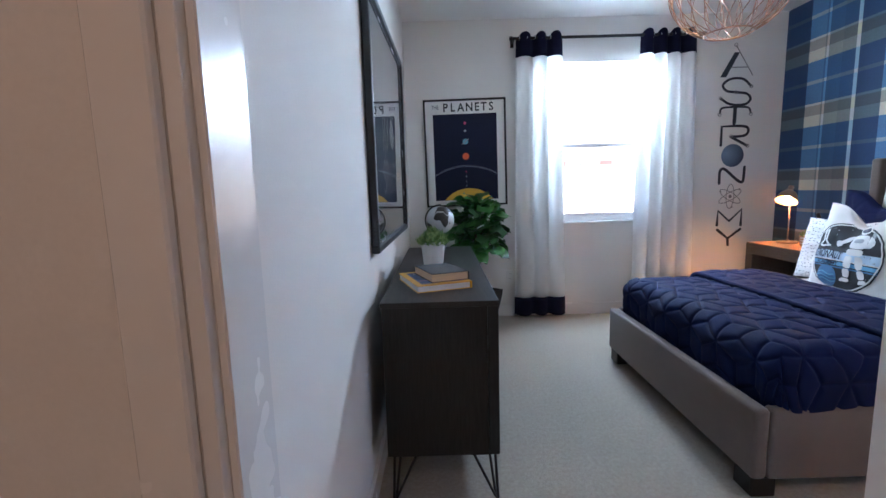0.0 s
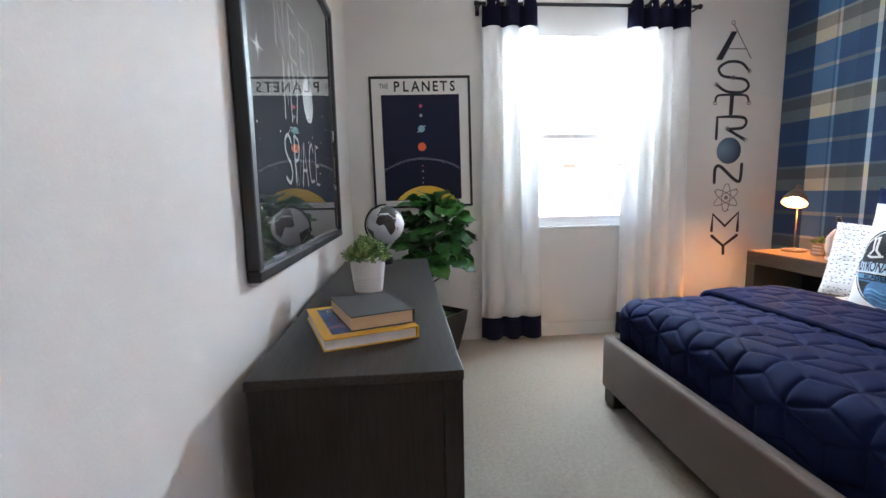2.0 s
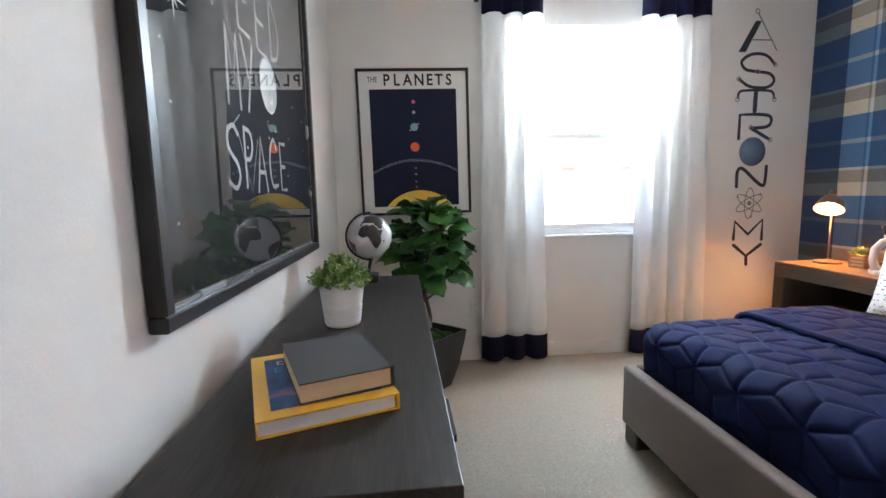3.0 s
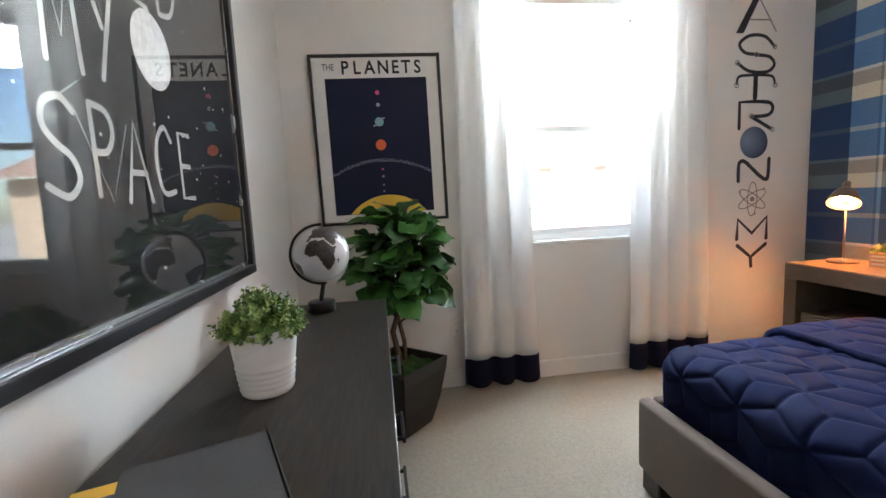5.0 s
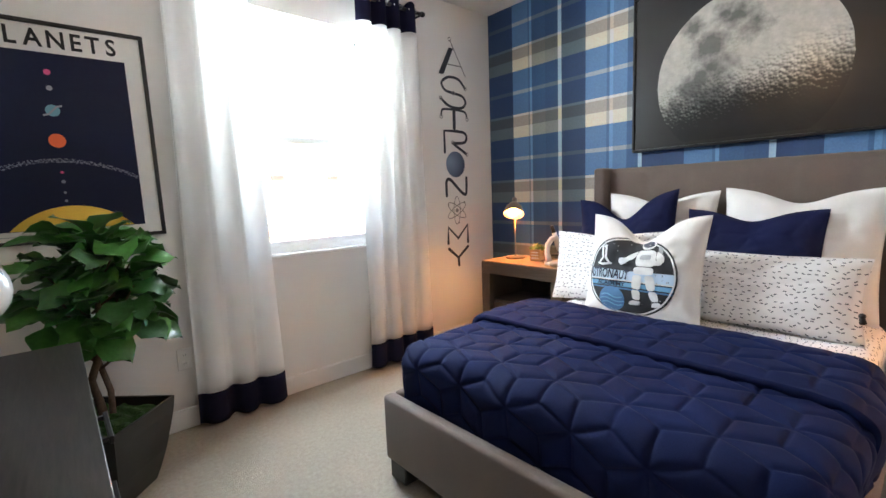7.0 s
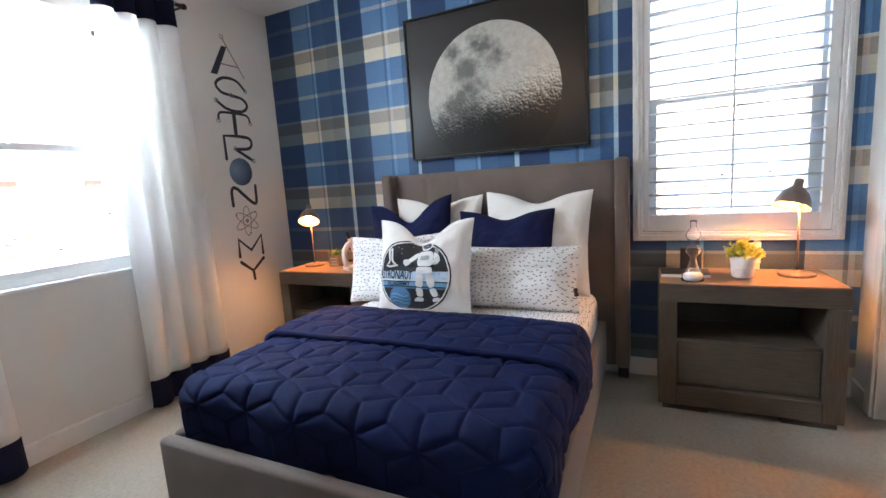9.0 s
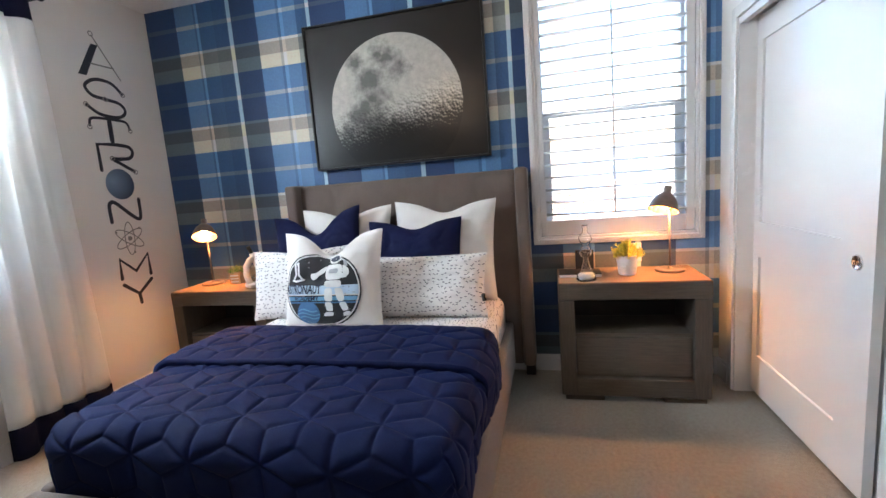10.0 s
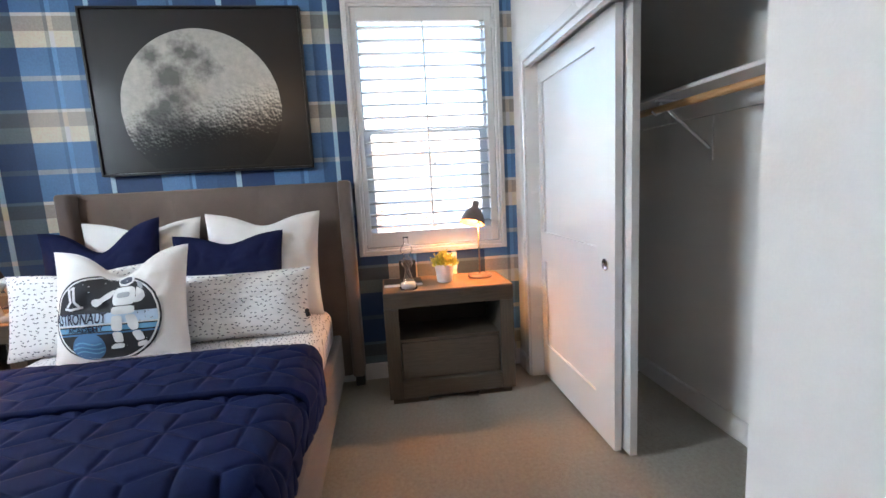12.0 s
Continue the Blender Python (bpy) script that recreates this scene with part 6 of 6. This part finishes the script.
big = thing("book", "yellow-bordered picture encyclopedia lying on the dresser", "book", (0.198, 2.782, 0.823), 19, group="books on the dresser")
BW, BL, BH = 0.244, 0.318, 0.03
part("page_block", box(0.004, BW - 0.008, 0.004, BL - 0.004, 0.003, BH - 0.003), WHITEP, big)
part("cover", boxes([(0, BW, 0, BL, 0, 0.003), (0, BW, 0, BL, BH - 0.003, BH), (BW - 0.006, BW, 0, BL, 0.003, BH - 0.003)]), YELLOWB, big, "yellow hard cover")
flat("cover_picture", rect(0.026, BW - 0.024, 0.03, BL - 0.03), photo_print(), big, BH + 0.0004, "dark blue space photograph")
for _s, _x, _y, _z in (("DIA", 0.075, 0.255, 0.032), ("E", 0.05, 0.215, 0.036)):
    _t = text_mesh(_s, _z)
    bmesh.ops.translate(_t, vec=(_x, _y, 0), verts=_t.verts)
    flat("lettering", _t, INK["white"] if _s == "DIA" else INK["sky"], big, BH + 0.0009)
small = thing("book", "thick dark grey cloth-bound book lying on the encyclopedia", "book", (0.258, 2.832, 0.854), 21, group="books on the dresser")
SW, SL, SH = 0.172, 0.24, 0.038
part("page_block", box(0.002, SW - 0.006, 0.002, SL - 0.002, 0.003, SH - 0.003), CREAMP, small)
part("cover", boxes([(0, SW, 0, SL, 0, 0.003), (0, SW, 0, SL, SH - 0.003, SH), (SW - 0.004, SW + 0.001, 0, SL, 0.0, SH)], 0.0008), GREYB, small, "dark grey cloth cover")

# nightstand things
CLEAR = glass_mat("clear_glass", 0.03, 1.42)
flask = thing("glass_flask", "clear glass decanter flask on the nightstand", "flask")
_outer = [(0.0, 0.0), (0.038, 0.0), (0.042, 0.004), (0.038, 0.02), (0.02, 0.06), (0.013, 0.085), (0.013, 0.1), (0.026, 0.112), (0.03, 0.125), (0.02, 0.14), (0.012, 0.15), (0.02, 0.165), (0.029, 0.18), (0.024, 0.195), (0.011, 0.21), (0.0115, 0.235), (0.014, 0.24)]
_inner = [(r - 0.002, z + (0.003 if z < 0.01 else 0)) for r, z in _outer[::-1] if r > 0.003]
_fl = part("vessel", lathe(_outer + _inner[:-1] + [(0.0, 0.004)], 32, cap=False), CLEAR, flask, smooth=True)
_fl.visible_shadow = False
part("sand", lathe([(0, 0.006), (0.036, 0.006), (0.033, 0.03), (0, 0.032)], 28), surface("grey_salt", (0.42, 0.43, 0.45), 0.6, var=0.2, fine=300), flask, smooth=True)
tray = thing("book", "flat black and white notebook under the flask", "book", (3.19, 2.035, 0.70), 0)
part("page_block", box(0.0, 0.15, 0.0, 0.235, 0.001, 0.017), WHITEP, tray)
part("cover", box(0.0, 0.152, -0.001, 0.236, 0.0172, 0.021), BLACK, tray, "black cover")
flask.matrix_basis = pose(3.115, 2.125, 0.70) @ Matrix.Scale(1.32, 4)
dig = thing("photo_frame", "small black picture frame standing by the wall", "photo frame", (3.43, 2.10, 0.70))
part("frame", box(-0.012, 0.0, -0.045, 0.065, 0.0, 0.125, 0.002, 1), BLACK, dig)
part("easel_back", box(0.0, 0.01, -0.01, 0.02, 0.0, 0.09), BLACK, dig)


def outlet(at, turn):
    o = thing("wall_outlet", "white wall outlet cover plate", "outlet", at)
    o.matrix_basis = pose(*at, 90, 0, turn)
    part("plate", box(-0.036, 0.036, -0.058, 0.058, 0.0, 0.005, 0.002, 1), TRIM, o)
    for y in (-0.024, 0.024):
        s = part("socket", box(-0.016, 0.016, y - 0.014, y + 0.014, 0.005, 0.0065, 0.0005, 1), TRIM, o)
        part("slot", boxes([(-0.007, -0.005, y - 0.005, y + 0.005, 0.0064, 0.0068), (0.005, 0.007, y - 0.005, y + 0.005, 0.0064, 0.0068)]), BLACK, s)


outlet((0.955, RY, 0.39), 0)
outlet((RX, 1.80, 0.79), -90)

# toy microscope
WPL = surface("white_plastic", (0.75, 0.74, 0.73), 0.35, var=0.03)
mic = thing("microscope", "white desktop microscope with black eyepiece on the nightstand", "microscope", (3.19, 4.33, 0.70), 150)
part("base", box(-0.07, 0.07, -0.05, 0.05, 0.0, 0.03, 0.01, 3), WPL, mic, smooth=True)
part("arm", tube([(0.05, 0, 0.03), (0.066, 0, 0.09), (0.06, 0, 0.15), (0.03, 0, 0.19), (0.005, 0, 0.2)], [0.022, 0.02, 0.02, 0.02, 0.018], 14), WPL, mic, smooth=True)
part("stage", box(-0.05, 0.04, -0.03, 0.03, 0.07, 0.078, 0.002, 1), BLACK, mic)
part("tube", tube([(-0.025, 0, 0.1), (-0.01, 0, 0.17), (0.012, 0, 0.235)], [0.012, 0.02, 0.017], 16), WPL, mic, smooth=True)
part("eyepiece", tube([(0.01, 0, 0.23), (0.03, 0, 0.285)], [0.013, 0.013], 14), BLACK, mic, "black eyepiece", True)
part("objective", tube([(-0.03, 0, 0.082), (-0.024, 0, 0.105)], [0.006, 0.01], 12), BLACK, mic, smooth=True)
